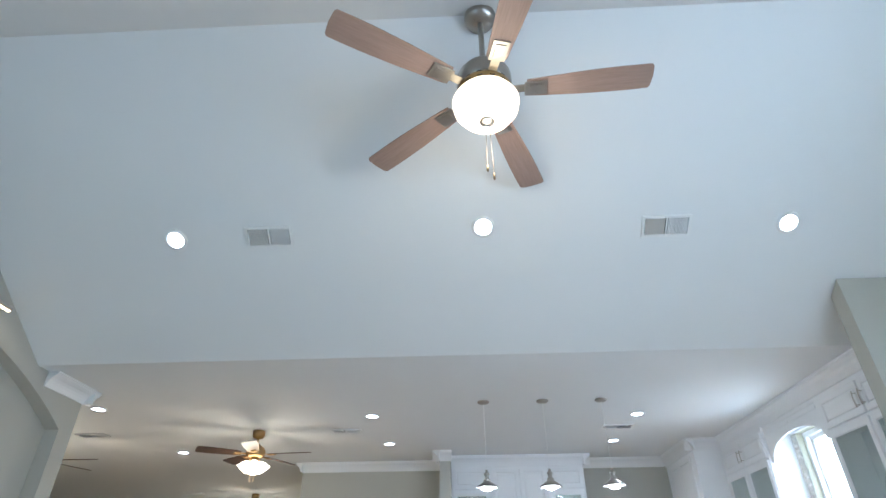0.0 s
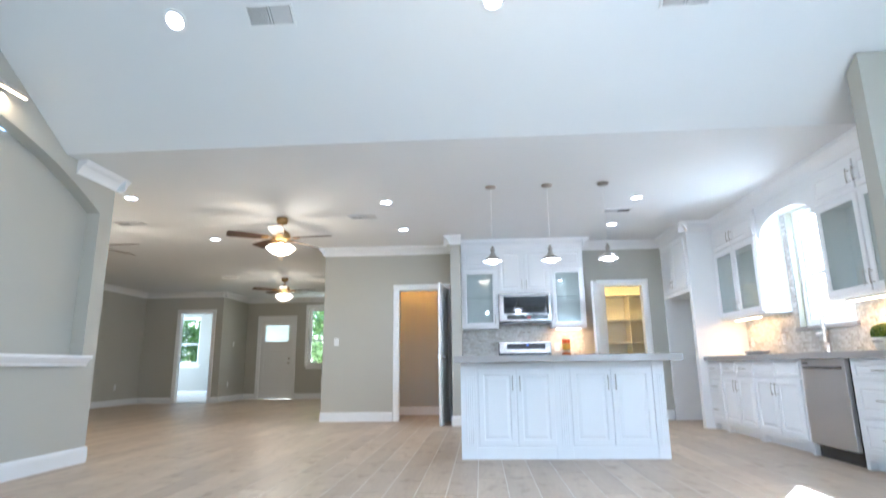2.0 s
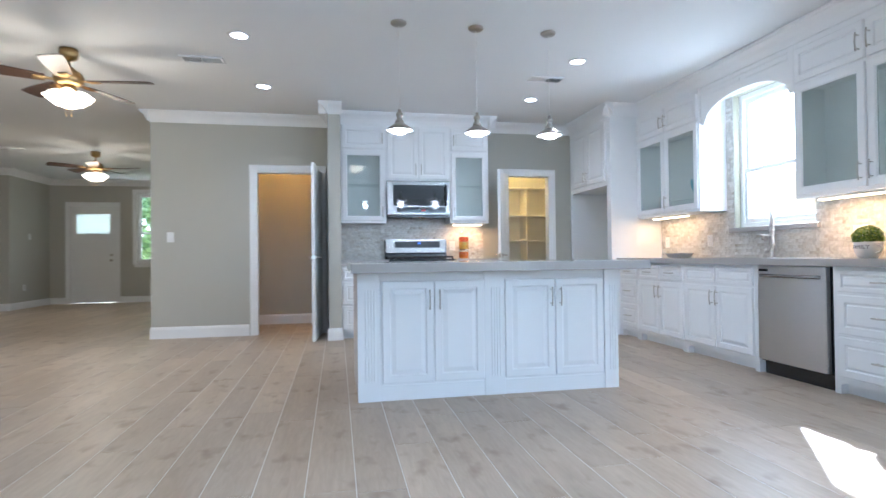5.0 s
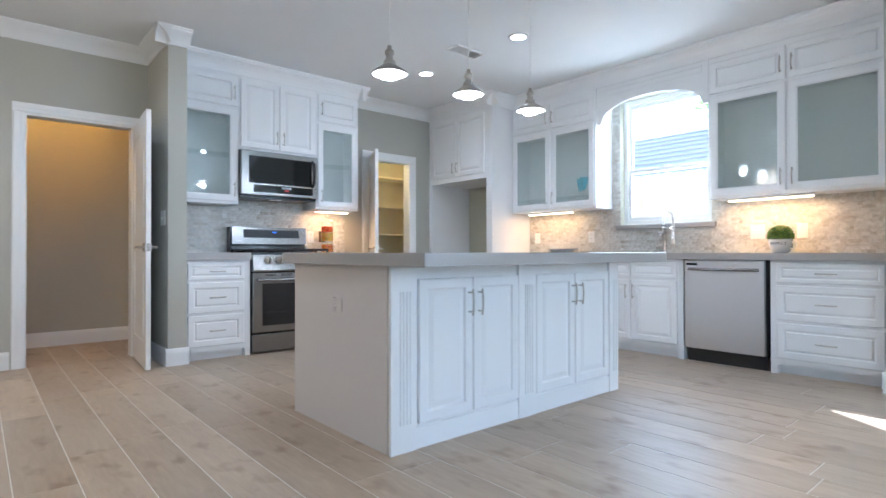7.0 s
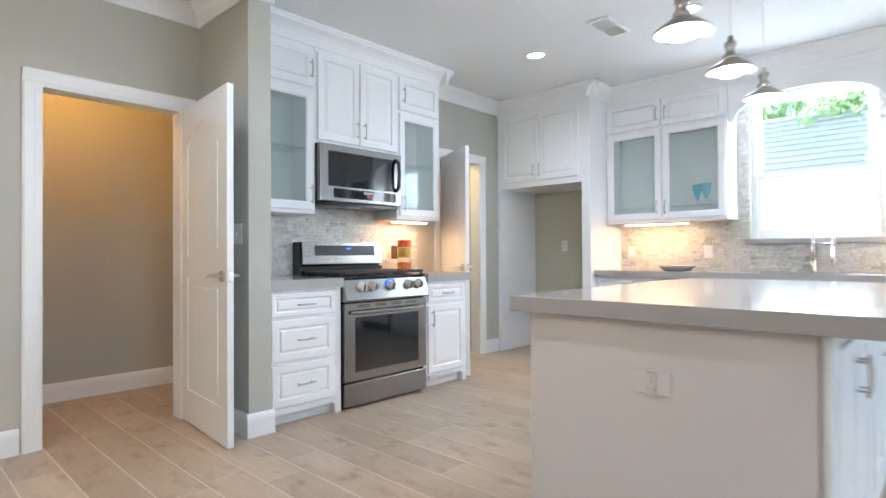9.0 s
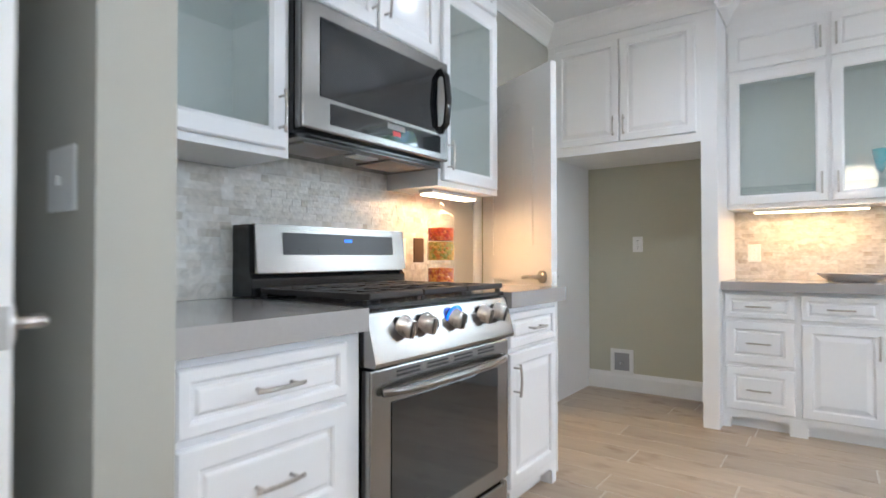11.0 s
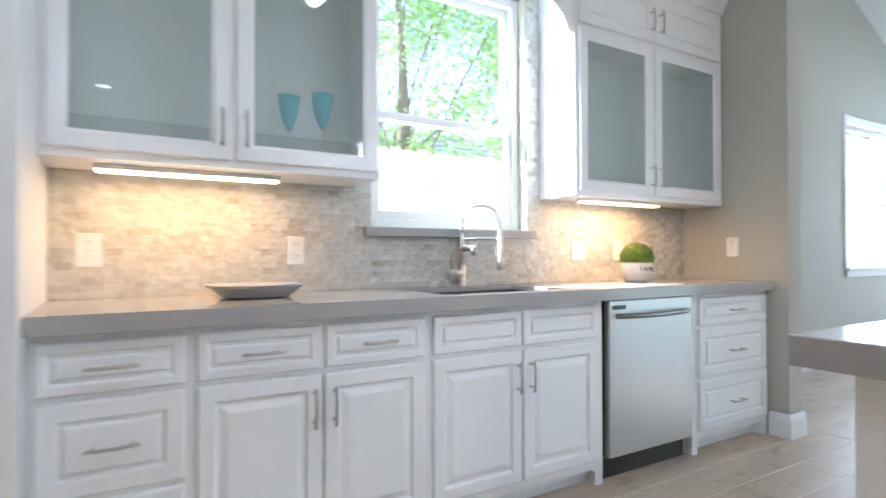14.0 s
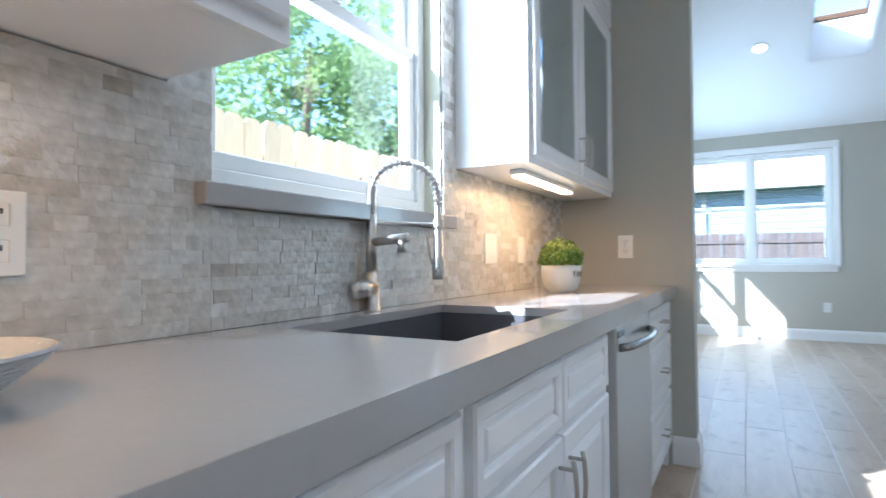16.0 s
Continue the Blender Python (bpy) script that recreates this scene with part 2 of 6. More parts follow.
BROWN_METAL = plain("dark brown metal", (0.10, 0.055, 0.03), 0.45, 0.3, var=0.1, scale=20)
BLACK = plain("black enamel", (0.015, 0.015, 0.016), 0.22, var=0.1, coat=0.3)
IRON = plain("cast iron", (0.028, 0.026, 0.025), 0.62, var=0.15, scale=40, bump=0.3, bump_scale=300)
BLACK_GLASS = plain("black glass", (0.008, 0.009, 0.011), 0.05, var=0.05, coat=0.6)
TOUCH_GLASS = plain("dark touch panel", (0.012, 0.013, 0.016), 0.3, var=0.05)
GREY_PLASTIC = plain("grey plastic", (0.30, 0.30, 0.30), 0.45, var=0.05)
WHITE_PLASTIC = plain("white plastic", (0.78, 0.78, 0.76), 0.35, var=0.02)
GROUT = plain("pale grout", (0.76, 0.74, 0.70), 0.9, var=0.06, scale=12, bump=0.2)
SINK = plain("dark composite sink", (0.085, 0.085, 0.095), 0.42, var=0.1, scale=60, bump=0.1, bump_scale=300)
DARKWOOD = plain("dark walnut blade", (0.055, 0.028, 0.018), 0.4, var=0.3, scale=9, stretch=(1, 12, 12), bump=0.1)
GREYWOOD = plain("weathered oak blade", (0.34, 0.235, 0.19), 0.5, var=0.28, scale=7, stretch=(1.2, 16, 16), bump=0.15, bump_scale=60)
# Cedar colour lifted to imitate the glare outside the kitchen window.
CEDAR = plain("cedar picket", (0.72, 0.57, 0.42), 0.8, var=0.2, scale=6, stretch=(10, 10, 1), bump=0.3, spread=0.14)
# Board colour darkened to stand for the shade on the south fence.
OLD_WOOD = plain("shaded weathered fence board", (0.10, 0.075, 0.07), 0.85, var=0.25, scale=6, stretch=(10, 10, 1), bump=0.3, spread=0.2)
BARK = plain("bark", (0.19, 0.15, 0.115), 0.9, var=0.35, scale=14, stretch=(3, 3, 1), bump=0.6, bump_scale=40)
LEAF = leaf_paint("tree leaf", (0.33, 0.44, 0.19))
LEAF2 = leaf_paint("dark tree leaf", (0.16, 0.25, 0.08))
BOX_LEAF = island_leaf("boxwood leaf", (0.025, 0.075, 0.008), (0.10, 0.21, 0.02), (0.30, 0.36, 0.045))
GRASS = plain("lawn", (0.075, 0.12, 0.035), 0.9, var=0.4, scale=3, bump=0.6, bump_scale=120)
# Shingle colour is lifted for the same outdoor glare.
SHINGLE = plain("roof shingle", (0.50, 0.44, 0.40), 0.9, var=0.25, scale=12, stretch=(1, 1, 6), bump=0.5, bump_scale=60)
# Siding colour darkened, shade on the south building is put in here.
SHADED_SIDING = plain("blue siding darkened for shade", (0.22, 0.27, 0.33), 0.7, var=0.08, scale=3)
CARPET = plain("beige carpet", (0.55, 0.51, 0.45), 0.95, var=0.08, scale=40, bump=0.6, bump_scale=400)
CERAMIC = plain("grey washed ceramic", (0.42, 0.41, 0.40), 0.35, var=0.12, scale=14, bump=0.2, bump_scale=50)
PLATE_IN = plain("pale grey glaze", (0.50, 0.49, 0.475), 0.25, var=0.04)
POT = plain("whitewashed clay", (0.62, 0.61, 0.58), 0.6, var=0.12, scale=18, bump=0.25, bump_scale=60)
INK = plain("dark lettering", (0.05, 0.05, 0.05), 0.7)
SOIL = plain("soil", (0.05, 0.035, 0.02), 0.95, var=0.3, scale=50)
STONE = plain("stacked white stone", (0.55, 0.54, 0.52), 0.75, var=0.14, scale=9, bump=0.6, bump_scale=50, spread=0.2)
OBSCURE_GLASS, nn, ll, pb = material("obscured door glass")
tl = nn.new("ShaderNodeBsdfTranslucent")
tl.inputs[0].default_value = (0.9, 0.93, 0.95, 1)
ms = nn.new("ShaderNodeMixShader")
pb.inputs["Base Color"].default_value, pb.inputs["Roughness"].default_value = (0.7, 0.73, 0.75, 1), 0.15
ms.inputs[0].default_value = 0.8
ll.new(pb.outputs[0], ms.inputs[1]), ll.new(tl.outputs[0], ms.inputs[2]), ll.new(ms.outputs[0], nn["Material Output"].inputs[0])
WINDOW_GLASS = pane_glass("window glass", (0.97, 0.99, 0.98), base=0.004)
CAB_GLASS = pane_glass("grey frosted cabinet glass", (0.92, 0.96, 0.945), 0.9, frost=(0.62, 0.67, 0.645, 0.17))
CLEAR = pane_glass("clear jar glass", (0.93, 0.95, 0.94))
TEAL = pane_glass("teal drinking glass", (0.30, 0.86, 0.92), 0.8, frost=(0.002, 0.47, 0.60, 0.9))
TEAL_SOLID = plain("teal glass foot", (0.01, 0.24, 0.30), 0.08, coat=0.5)
LED = glow("lit led panel", (1.0, 0.98, 0.96), 3.0)
LED_WARM = glow("lit warm led bar", (1.0, 0.74, 0.42), 1.5)
BOWL = glow("lit frosted glass bowl", (1.0, 0.78, 0.48), 0.55)
SHELF_PAINT = plain("cream shelf paint", (0.76, 0.72, 0.62), 0.5, var=0.03, scale=3, bump=0.05)
TULIP = glow("lit frosted tulip shade", (1.0, 0.84, 0.60), 1.0)
BULB = glow("lit bulb", (1.0, 0.98, 0.95), 3.5)
BLUE_LED = glow("blue indicator", (0.02, 0.16, 1.0), 0.2)
RED_LABEL = plain("red sticker", (0.6, 0.05, 0.05), 0.4)
RED_FOOD = speckle("red dried peppers", (0.62, 0.06, 0.015), (0.74, 0.20, 0.03), (0.36, 0.03, 0.01))
YELLOW_FOOD = speckle("yellow green dried mix", (0.66, 0.42, 0.05), (0.34, 0.30, 0.04), (0.70, 0.22, 0.03))
ORANGE_FOOD = speckle("orange dried mix", (0.62, 0.14, 0.015), (0.72, 0.32, 0.04), (0.40, 0.06, 0.01))
TILE = marble_tile("marble mosaic piece", "object")
TILE_REST = marble_tile("marble mosaic", "island")
PLANK = wood_tile("wood look plank", "object", (0.365, 0.275, 0.19), (0.555, 0.455, 0.345), (0.26, 0.17, 0.10))
PLANK_REST = wood_tile("wood look planks", "island", (0.365, 0.275, 0.19), (0.555, 0.455, 0.345), (0.26, 0.17, 0.10))

# ---- mesh helpers ----


def box(bm, x0, y0, z0, x1, y1, z1, bevel=0.0):
    m = Matrix.Translation(((x0 + x1) / 2, (y0 + y1) / 2, (z0 + z1) / 2)) @ Matrix.Diagonal((abs(x1 - x0), abs(y1 - y0), abs(z1 - z0), 1))
    vs = bmesh.ops.create_cube(bm, size=1, matrix=m)["verts"]
    if bevel:
        es = list({e for v in vs for e in v.link_edges})
        bmesh.ops.bevel(bm, geom=es, offset=bevel, segments=2, affect="EDGES", profile=0.5)
    return vs


def boxes(*list_of):
    bm = bmesh.new()
    for b in list_of:
        box(bm, *b)
    return bm


def prism(bm, pts, axis, a, b):
    """Extrudes the outline pts from a to b along axis; pts are the two other coordinates in x, y, z order."""
    def put(p, v):
        return {"x": (v, p[0], p[1]), "y": (p[0], v, p[1]), "z": (p[0], p[1], v)}[axis]
    lo, hi = [bm.verts.new(put(p, a)) for p in pts], [bm.verts.new(put(p, b)) for p in pts]
    k = len(pts)
    bm.faces.new(lo), bm.faces.new(hi[::-1])
    for i in range(k):
        bm.faces.new((lo[i], hi[i], hi[(i + 1) % k], lo[(i + 1) % k]))
    return bm


def lathe(bm, profile, x=0, y=0, z=0, seg=28, cap=True):
    """Turns (radius, height) points about the upright axis."""
    rings = []
    for r, h in profile:
        if r < 1e-5:
            rings.append([bm.verts.new((x, y, z + h))])
        else:
            rings.append([bm.verts.new((x + r * math.cos(2 * math.pi * i / seg), y + r * math.sin(2 * math.pi * i / seg), z + h)) for i in range(seg)])
    for p, q in zip(rings, rings[1:]):
        for i in range(seg):
            j = (i + 1) % seg
            if len(p) == 1 and len(q) > 1:
                bm.faces.new((p[0], q[j], q[i]))
            elif len(q) == 1 and len(p) > 1:
                bm.faces.new((p[i], p[j], q[0]))
            elif len(p) > 1:
                bm.faces.new((p[i], p[j], q[j], q[i]))
    return bm


def tube(bm, pts, r, seg=10):
    """A round tube through points, with closed ends."""
    pts = [Vector(p) for p in pts]
    rings = []
    for i, p in enumerate(pts):
        t = (pts[min(i + 1, len(pts) - 1)] - pts[max(i - 1, 0)]).normalized()
        s = t.orthogonal().normalized() if i == 0 else (rings_axis - t * rings_axis.dot(t)).normalized()
        rings_axis = s
        u = t.cross(s)
        rings.append([bm.verts.new(p + r * (math.cos(2 * math.pi * k / seg) * s + math.sin(2 * math.pi * k / seg) * u)) for k in range(seg)])
    for a, b in zip(rings, rings[1:]):
        for k in range(seg):
            bm.faces.new((a[k], a[(k + 1) % seg], b[(k + 1) % seg], b[k]))
    bm.faces.new(rings[0][::-1]), bm.faces.new(rings[-1])
    return bm


def mesh_of(name, bm, mat, smooth=False):
    bmesh.ops.recalc_face_normals(bm, faces=bm.faces)
    me = bpy.data.meshes.new(name)
    bm.to_mesh(me)
    bm.free()
    for m in mat if isinstance(mat, (list, tuple)) else [mat]:
        me.materials.append(m)
    if smooth:
        me.polygons.foreach_set("use_smooth", [True] * len(me.polygons))
        me.update()
    return me


def part(name, bm, mat, parent, label="", m=None, smooth=False):
    """One mesh object under a thing or a part; bm may be a ready mesh."""
    ob = new(name, bm if isinstance(bm, bpy.types.Mesh) else mesh_of(name, bm, mat, smooth))
    ob.parent = parent
    if m is not None:
        ob.matrix_basis = m
    if label:
        tagged(ob, label)
    return ob


def thing(name, label, category, m=None, group="", kind=""):
    ob = new(name)
    if m is not None:
        ob.matrix_basis = m
    return tagged(ob, label, category, group, kind)


def whole(name, bm, mat, label, category, m=None, group="", kind="", smooth=False):
    ob = new(name, mesh_of(name, bm, mat, smooth))
    if m is not None:
        ob.matrix_basis = m
    return tagged(ob, label, category, group, kind)


def structure(name, bm, mat, label="", category=""):
    ob = new(name, mesh_of(name, bm, mat))
    return tagged(ob, label, category, "", "structure")


def holed(bm, axis, a, b, u0, u1, z0, z1, holes):
    """A wall slab from a to b along axis, u0..u1 wide, with openings (u0, u1, z0, z1)."""
    us = sorted({u0, u1, *[h[0] for h in holes], *[h[1] for h in holes]})
    for p, q in zip(us, us[1:]):
        zs = [z0]
        for h in sorted(holes, key=lambda h: h[2]):
            if h[0] <= p + 1e-6 and h[1] >= q - 1e-6:
                zs += [h[2], h[3]]
        zs.append(z1)
        for lo, hi in zip(zs[::2], zs[1::2]):
            if hi - lo > 1e-4:
                if axis == "x":
                    box(bm, a, p, lo, b, q, hi)
                else:
                    box(bm, p, a, lo, q, b, hi)
    bmesh.ops.remove_doubles(bm, verts=bm.verts, dist=1e-5)
    return bm

# ---- structure ----
XE, XN, YN, YS, XW = 3.70, 3.92, 8.73, -1.25, -3.53      # kitchen east, nook east, north, south, west wall faces
ZC, YV, YR, ZR = 2.74, 4.44, 2.295, 4.22                  # flat ceiling, foot of the vault, ridge
KS = (ZR - 2.70) / (YR - YS)

bm = bmesh.new()
box(bm, -10.6, YS - 0.15, -0.30, 4.1, 17.2, -0.0015)
floor = structure("floor", bm, GROUT, "pale wood-look porcelain plank floor with light grout", "floor")

# walls
KWIN = (5.44, 6.37, 1.20, 2.50)
structure("wall_kitchen_east", holed(bmesh.new(), "x", XE, XE + 0.16, 4.06, 10.3, 0, ZC, [KWIN]), WALL_EAST, "kitchen wall with a window, colour lightened to olive grey", "wall")
bm = bmesh.new()
prism(bm, [(3.92, 0), (4.06, 0), (4.06, 2.99), (3.92, 3.08)], "x", 3.01, XN)
structure("wall_return", bm, WALL, "greige painted wall end beside the cabinets", "wall")
NWIN = (-0.48, 1.15, 0.93, 2.38)
bm = holed(bmesh.new(), "x", XN, XN + 0.16, YS, 3.92, 0, 2.70, [NWIN])
prism(bm, [(YS, 2.70), (3.92, 2.70), (3.92, 3.10), (YR, ZR), (YS, 2.701)], "x", XN, XN + 0.16)
structure("wall_nook_east", bm, WALL, "greige painted gable wall with a double window", "wall")
SWIN = (1.83, 3.63, 0.96, 2.44)
# Next opening is unseen, added to let fill light into the room.
UNSEEN_WIN = (-3.1, -1.0, 0.06, 2.3)
structure("wall_south", holed(bmesh.new(), "y", YS - 0.16, YS, XW, XN + 0.16, 0, 2.74, [SWIN, UNSEEN_WIN]), WALL, "greige painted wall with a double window", "wall")
# west wall of the living side, with a shallow arched niche over a ledge
NI0, NI1, NZ0, NSP, NAP = 1.07, 4.95, 0.95, 2.33, 2.86


def arch_z(y):
    c, h = (NI0 + NI1) / 2, (NI1 - NI0) / 2
    rise = NAP - NSP
    rad = (h * h + rise * rise) / (2 * rise)
    return NAP - rad + math.sqrt(max(0, rad * rad - (y - c) ** 2))


bm = bmesh.new()
box(bm, XW - 0.30, YS, 0, XW - 0.13, 5.13, 2.74)
box(bm, XW - 0.13, YS, 0, XW, 5.13, NZ0)
box(bm, XW - 0.13, YS, NZ0, XW, NI0, 2.74)
box(bm, XW - 0.13, NI1, NZ0, XW, 5.13, 2.74)
ys = [NI0 + (NI1 - NI0) * i / 32 for i in range(33)]
for a, b in zip(ys, ys[1:]):
    prism(bm, [(a, arch_z(a)), (b, arch_z(b)), (b, 2.90), (a, 2.90)], "x", XW - 0.13, XW)
bmesh.ops.remove_doubles(bm, verts=bm.verts, dist=1e-5)
prism(bm, [(YS, 2.74), (NI0, 2.74), (NI0, 2.90), (3.9, 2.90), (YV, 2.75), (YR, ZR)], "x", XW - 0.30, XW - 0.001)
structure("wall_west", bm, WALL, "greige painted wall with a shallow arched niche", "wall")
# range wall with closet and pantry openings
CLO, PAN = (-1.150, -0.375, 0, 2.04), (2.08, 2.72, 0, 2.05)
structure("wall_north", holed(bmesh.new(), "y", YN, YN + 0.12, -2.36, XE, 0, ZC, [CLO, PAN]), WALL, "greige painted wall with two door openings", "wall")
bm = bmesh.new()
box(bm, -0.262, 8.05, 0, -0.118, YN, ZC)
structure("wall_stub", bm, WALL, "greige painted wall stub beside the range cabinets", "wall")
bm = bmesh.new()
box(bm, -2.36, YN + 0.12, 0, -2.24, 15.0, ZC)
box(bm, -2.24, 9.86, 0, 0.02, 9.98, ZC)
box(bm, 1.75, 10.15, 0, 3.86, 10.27, ZC)
box(bm, 0.02, YN + 0.12, 0, 0.14, 9.98, ZC)
box(bm, 1.75, YN + 0.12, 0, 1.87, 10.15, ZC)
structure("wall_closets", bm, WALL, "greige painted closet and pantry walls", "wall")
# front rooms
structure("wall_far_west", holed(bmesh.new(), "x", -8.52, -8.40, 5.0, 13.5, 0, ZC, []), WALL, "greige painted front room wall", "wall")
DWY = (-7.46, -6.60, 0, 2.22)
structure("wall_doorway", holed(bmesh.new(), "y", 13.5, 13.62, -8.52, -6.35, 0, ZC, [DWY]), WALL, "greige painted wall with a doorway", "wall")
structure("wall_jog", boxes((-6.47, 13.62, 0, -6.35, 15.0, ZC)), WALL, "greige painted short wall", "wall")
FDR, FWN = (-5.96, -5.01, 0, 2.17), (-4.60, -3.70, 0.88, 2.46)
structure("wall_front", holed(bmesh.new(), "y", 15.0, 15.16, -6.47, -2.24, 0, ZC, [FDR, FWN]), WALL, "greige painted front wall with door and window", "wall")
structure("wall_living_south", boxes((-8.52, 5.01, 0, XW - 0.30, 5.13, ZC)), WALL, "greige painted wall", "wall")
BWN = (-9.55, -8.75, 0.95, 2.45)
bm = holed(bmesh.new(), "y", 17.0, 17.14, -10.5, -6.35, 0, ZC, [BWN])
# West opening is added and unseen, it brightens the bedroom.
holed(bm, "x", -10.5, -10.38, 13.62, 17.0, 0, ZC, [(14.4, 16.4, 0.9, 2.3)])
box(bm, -6.47, 15.16, 0, -6.35, 17.0, ZC)
box(bm, -10.5, 13.5, 0, -8.52, 13.62, ZC)
structure("wall_bedroom", bm, WALL, "pale painted room seen through the doorway", "wall")
structure("carpet", boxes((-10.38, 13.60, -0.01, -6.47, 17.0, 0.012)), CARPET, "beige carpet in the front room", "carpet")

# ceilings
structure("ceiling_flat", boxes((-10.6, 5.13, ZC, XE + 0.3, 17.2, ZC + 0.1), (XW - 0.3, YV, ZC, XE + 0.3, 5.13, ZC + 0.1)), CEIL, "white flat painted ceiling", "ceiling")
bm = bmesh.new()
prism(bm, [(YV, ZC), (YR, ZR), (YR, ZR + 0.1), (YV, ZC + 0.1)], "x", XW - 0.3, XN + 0.2)
structure("ceiling_vault_north", bm, CEIL, "white sloped vault ceiling", "ceiling")
SKX0, SKX1, SKY0, SKY1 = 1.60, 2.17, -0.10, 0.98


def south_z(y):
    return 2.70 + KS * (y - YS)


bm = bmesh.new()
for a, b, xa, xb in ((YS - 0.2, SKY0, XW - 0.3, XN + 0.2), (SKY1, YR, XW - 0.3, XN + 0.2), (SKY0, SKY1, XW - 0.3, SKX0), (SKY0, SKY1, SKX1, XN + 0.2)):
    prism(bm, [(a, south_z(a)), (b, south_z(b)), (b, south_z(b) + 0.1), (a, south_z(a) + 0.1)], "x", xa, xb)
structure("ceiling_vault_south", bm, CEIL, "white sloped vault ceiling with a skylight opening", "ceiling")

# skylight: shaft, frame, pane
sk = thing("skylight", "skylight with white shaft and brown metal edge", "skylight", kind="structure")
bm = bmesh.new()
h = 0.42
for xa, xb in ((SKX0 + 0.003, SKX0 + 0.02), (SKX1 - 0.02, SKX1 - 0.003)):
    prism(bm, [(SKY0, south_z(SKY0) + 0.002), (SKY1, south_z(SKY1) + 0.002), (SKY1, south_z(SKY1) + h), (SKY0, south_z(SKY0) + h)], "x", xa, xb)
for ya, yb in ((SKY0 + 0.003, SKY0 + 0.02), (SKY1 - 0.02, SKY1 - 0.003)):
    prism(bm, [(ya, south_z(ya) + 0.002), (yb, south_z(yb) + 0.002), (yb, south_z(yb) + h), (ya, south_z(ya) + h)], "x", SKX0 + 0.02, SKX1 - 0.02)
part("shaft", bm, CEIL, sk)
bm = bmesh.new()
for ya, yb in ((SKY0, SKY0 + 0.04), (SKY1 - 0.04, SKY1)):
    prism(bm, [(ya, south_z(ya) + h), (yb, south_z(yb) + h), (yb, south_z(yb) + h + 0.05), (ya, south_z(ya) + h + 0.05)], "x", SKX0, SKX1)
for xa, xb in ((SKX0, SKX0 + 0.04), (SKX1 - 0.04, SKX1)):
    prism(bm, [(SKY0 + 0.04, south_z(SKY0 + 0.04) + h), (SKY1 - 0.04, south_z(SKY1 - 0.04) + h), (SKY1 - 0.04, south_z(SKY1 - 0.04) + h + 0.05), (SKY0 + 0.04, south_z(SKY0 + 0.04) + h + 0.05)], "x", xa, xb)
part("skylight_frame", bm, BROWN_METAL, sk, "brown metal edge")
bm = bmesh.new()
ya, yb = SKY0 + 0.04, SKY1 - 0.04
prism(bm, [(ya, south_z(ya) + h + 0.02), (yb, south_z(yb) + h + 0.02), (yb, south_z(yb) + h + 0.026), (ya, south_z(ya) + h + 0.026)], "x", SKX0 + 0.04, SKX1 - 0.04)
part("pane", bm, WINDOW_GLASS, sk).visible_shadow = False

# ---- trim ----


def run(name, profile, p, q, out, mat=TRIM, label=""):
    """A moulding of profile (out, up) from p to q, its out side facing the vector out."""
    a, b, o = Vector(p), Vector(q), Vector(out)
    b_m = bmesh.new()
    lo = [b_m.verts.new(a + o * u + Vector((0, 0, v))) for u, v in profile]
    hi = [b_m.verts.new(b + o * u + Vector((0, 0, v))) for u, v in profile]
    k = len(profile)
    b_m.faces.new(lo), b_m.faces.new(hi[::-1])
    for i in range(k):
        b_m.faces.new((lo[i], hi[i], hi[(i + 1) % k], lo[(i + 1) % k]))
    return structure(name, b_m, mat, label)


BASE = [(0.001, 0), (0.017, 0), (0.017, 0.105), (0.014, 0.118), (0.012, 0.125), (0.006, 0.137), (0.001, 0.14)]
CROWN = [(0.001, 0), (0.001, -0.13), (0.013, -0.13), (0.016, -0.12), (0.020, -0.11), (0.026, -0.094), (0.038, -0.073), (0.054, -0.054), (0.073, -0.040),
         (0.082, -0.032), (0.087, -0.028), (0.091, -0.017), (0.10, -0.013), (0.10, 0)]
E_, W_, N_, S_ = (1, 0, 0), (-1, 0, 0), (0, 1, 0), (0, -1, 0)
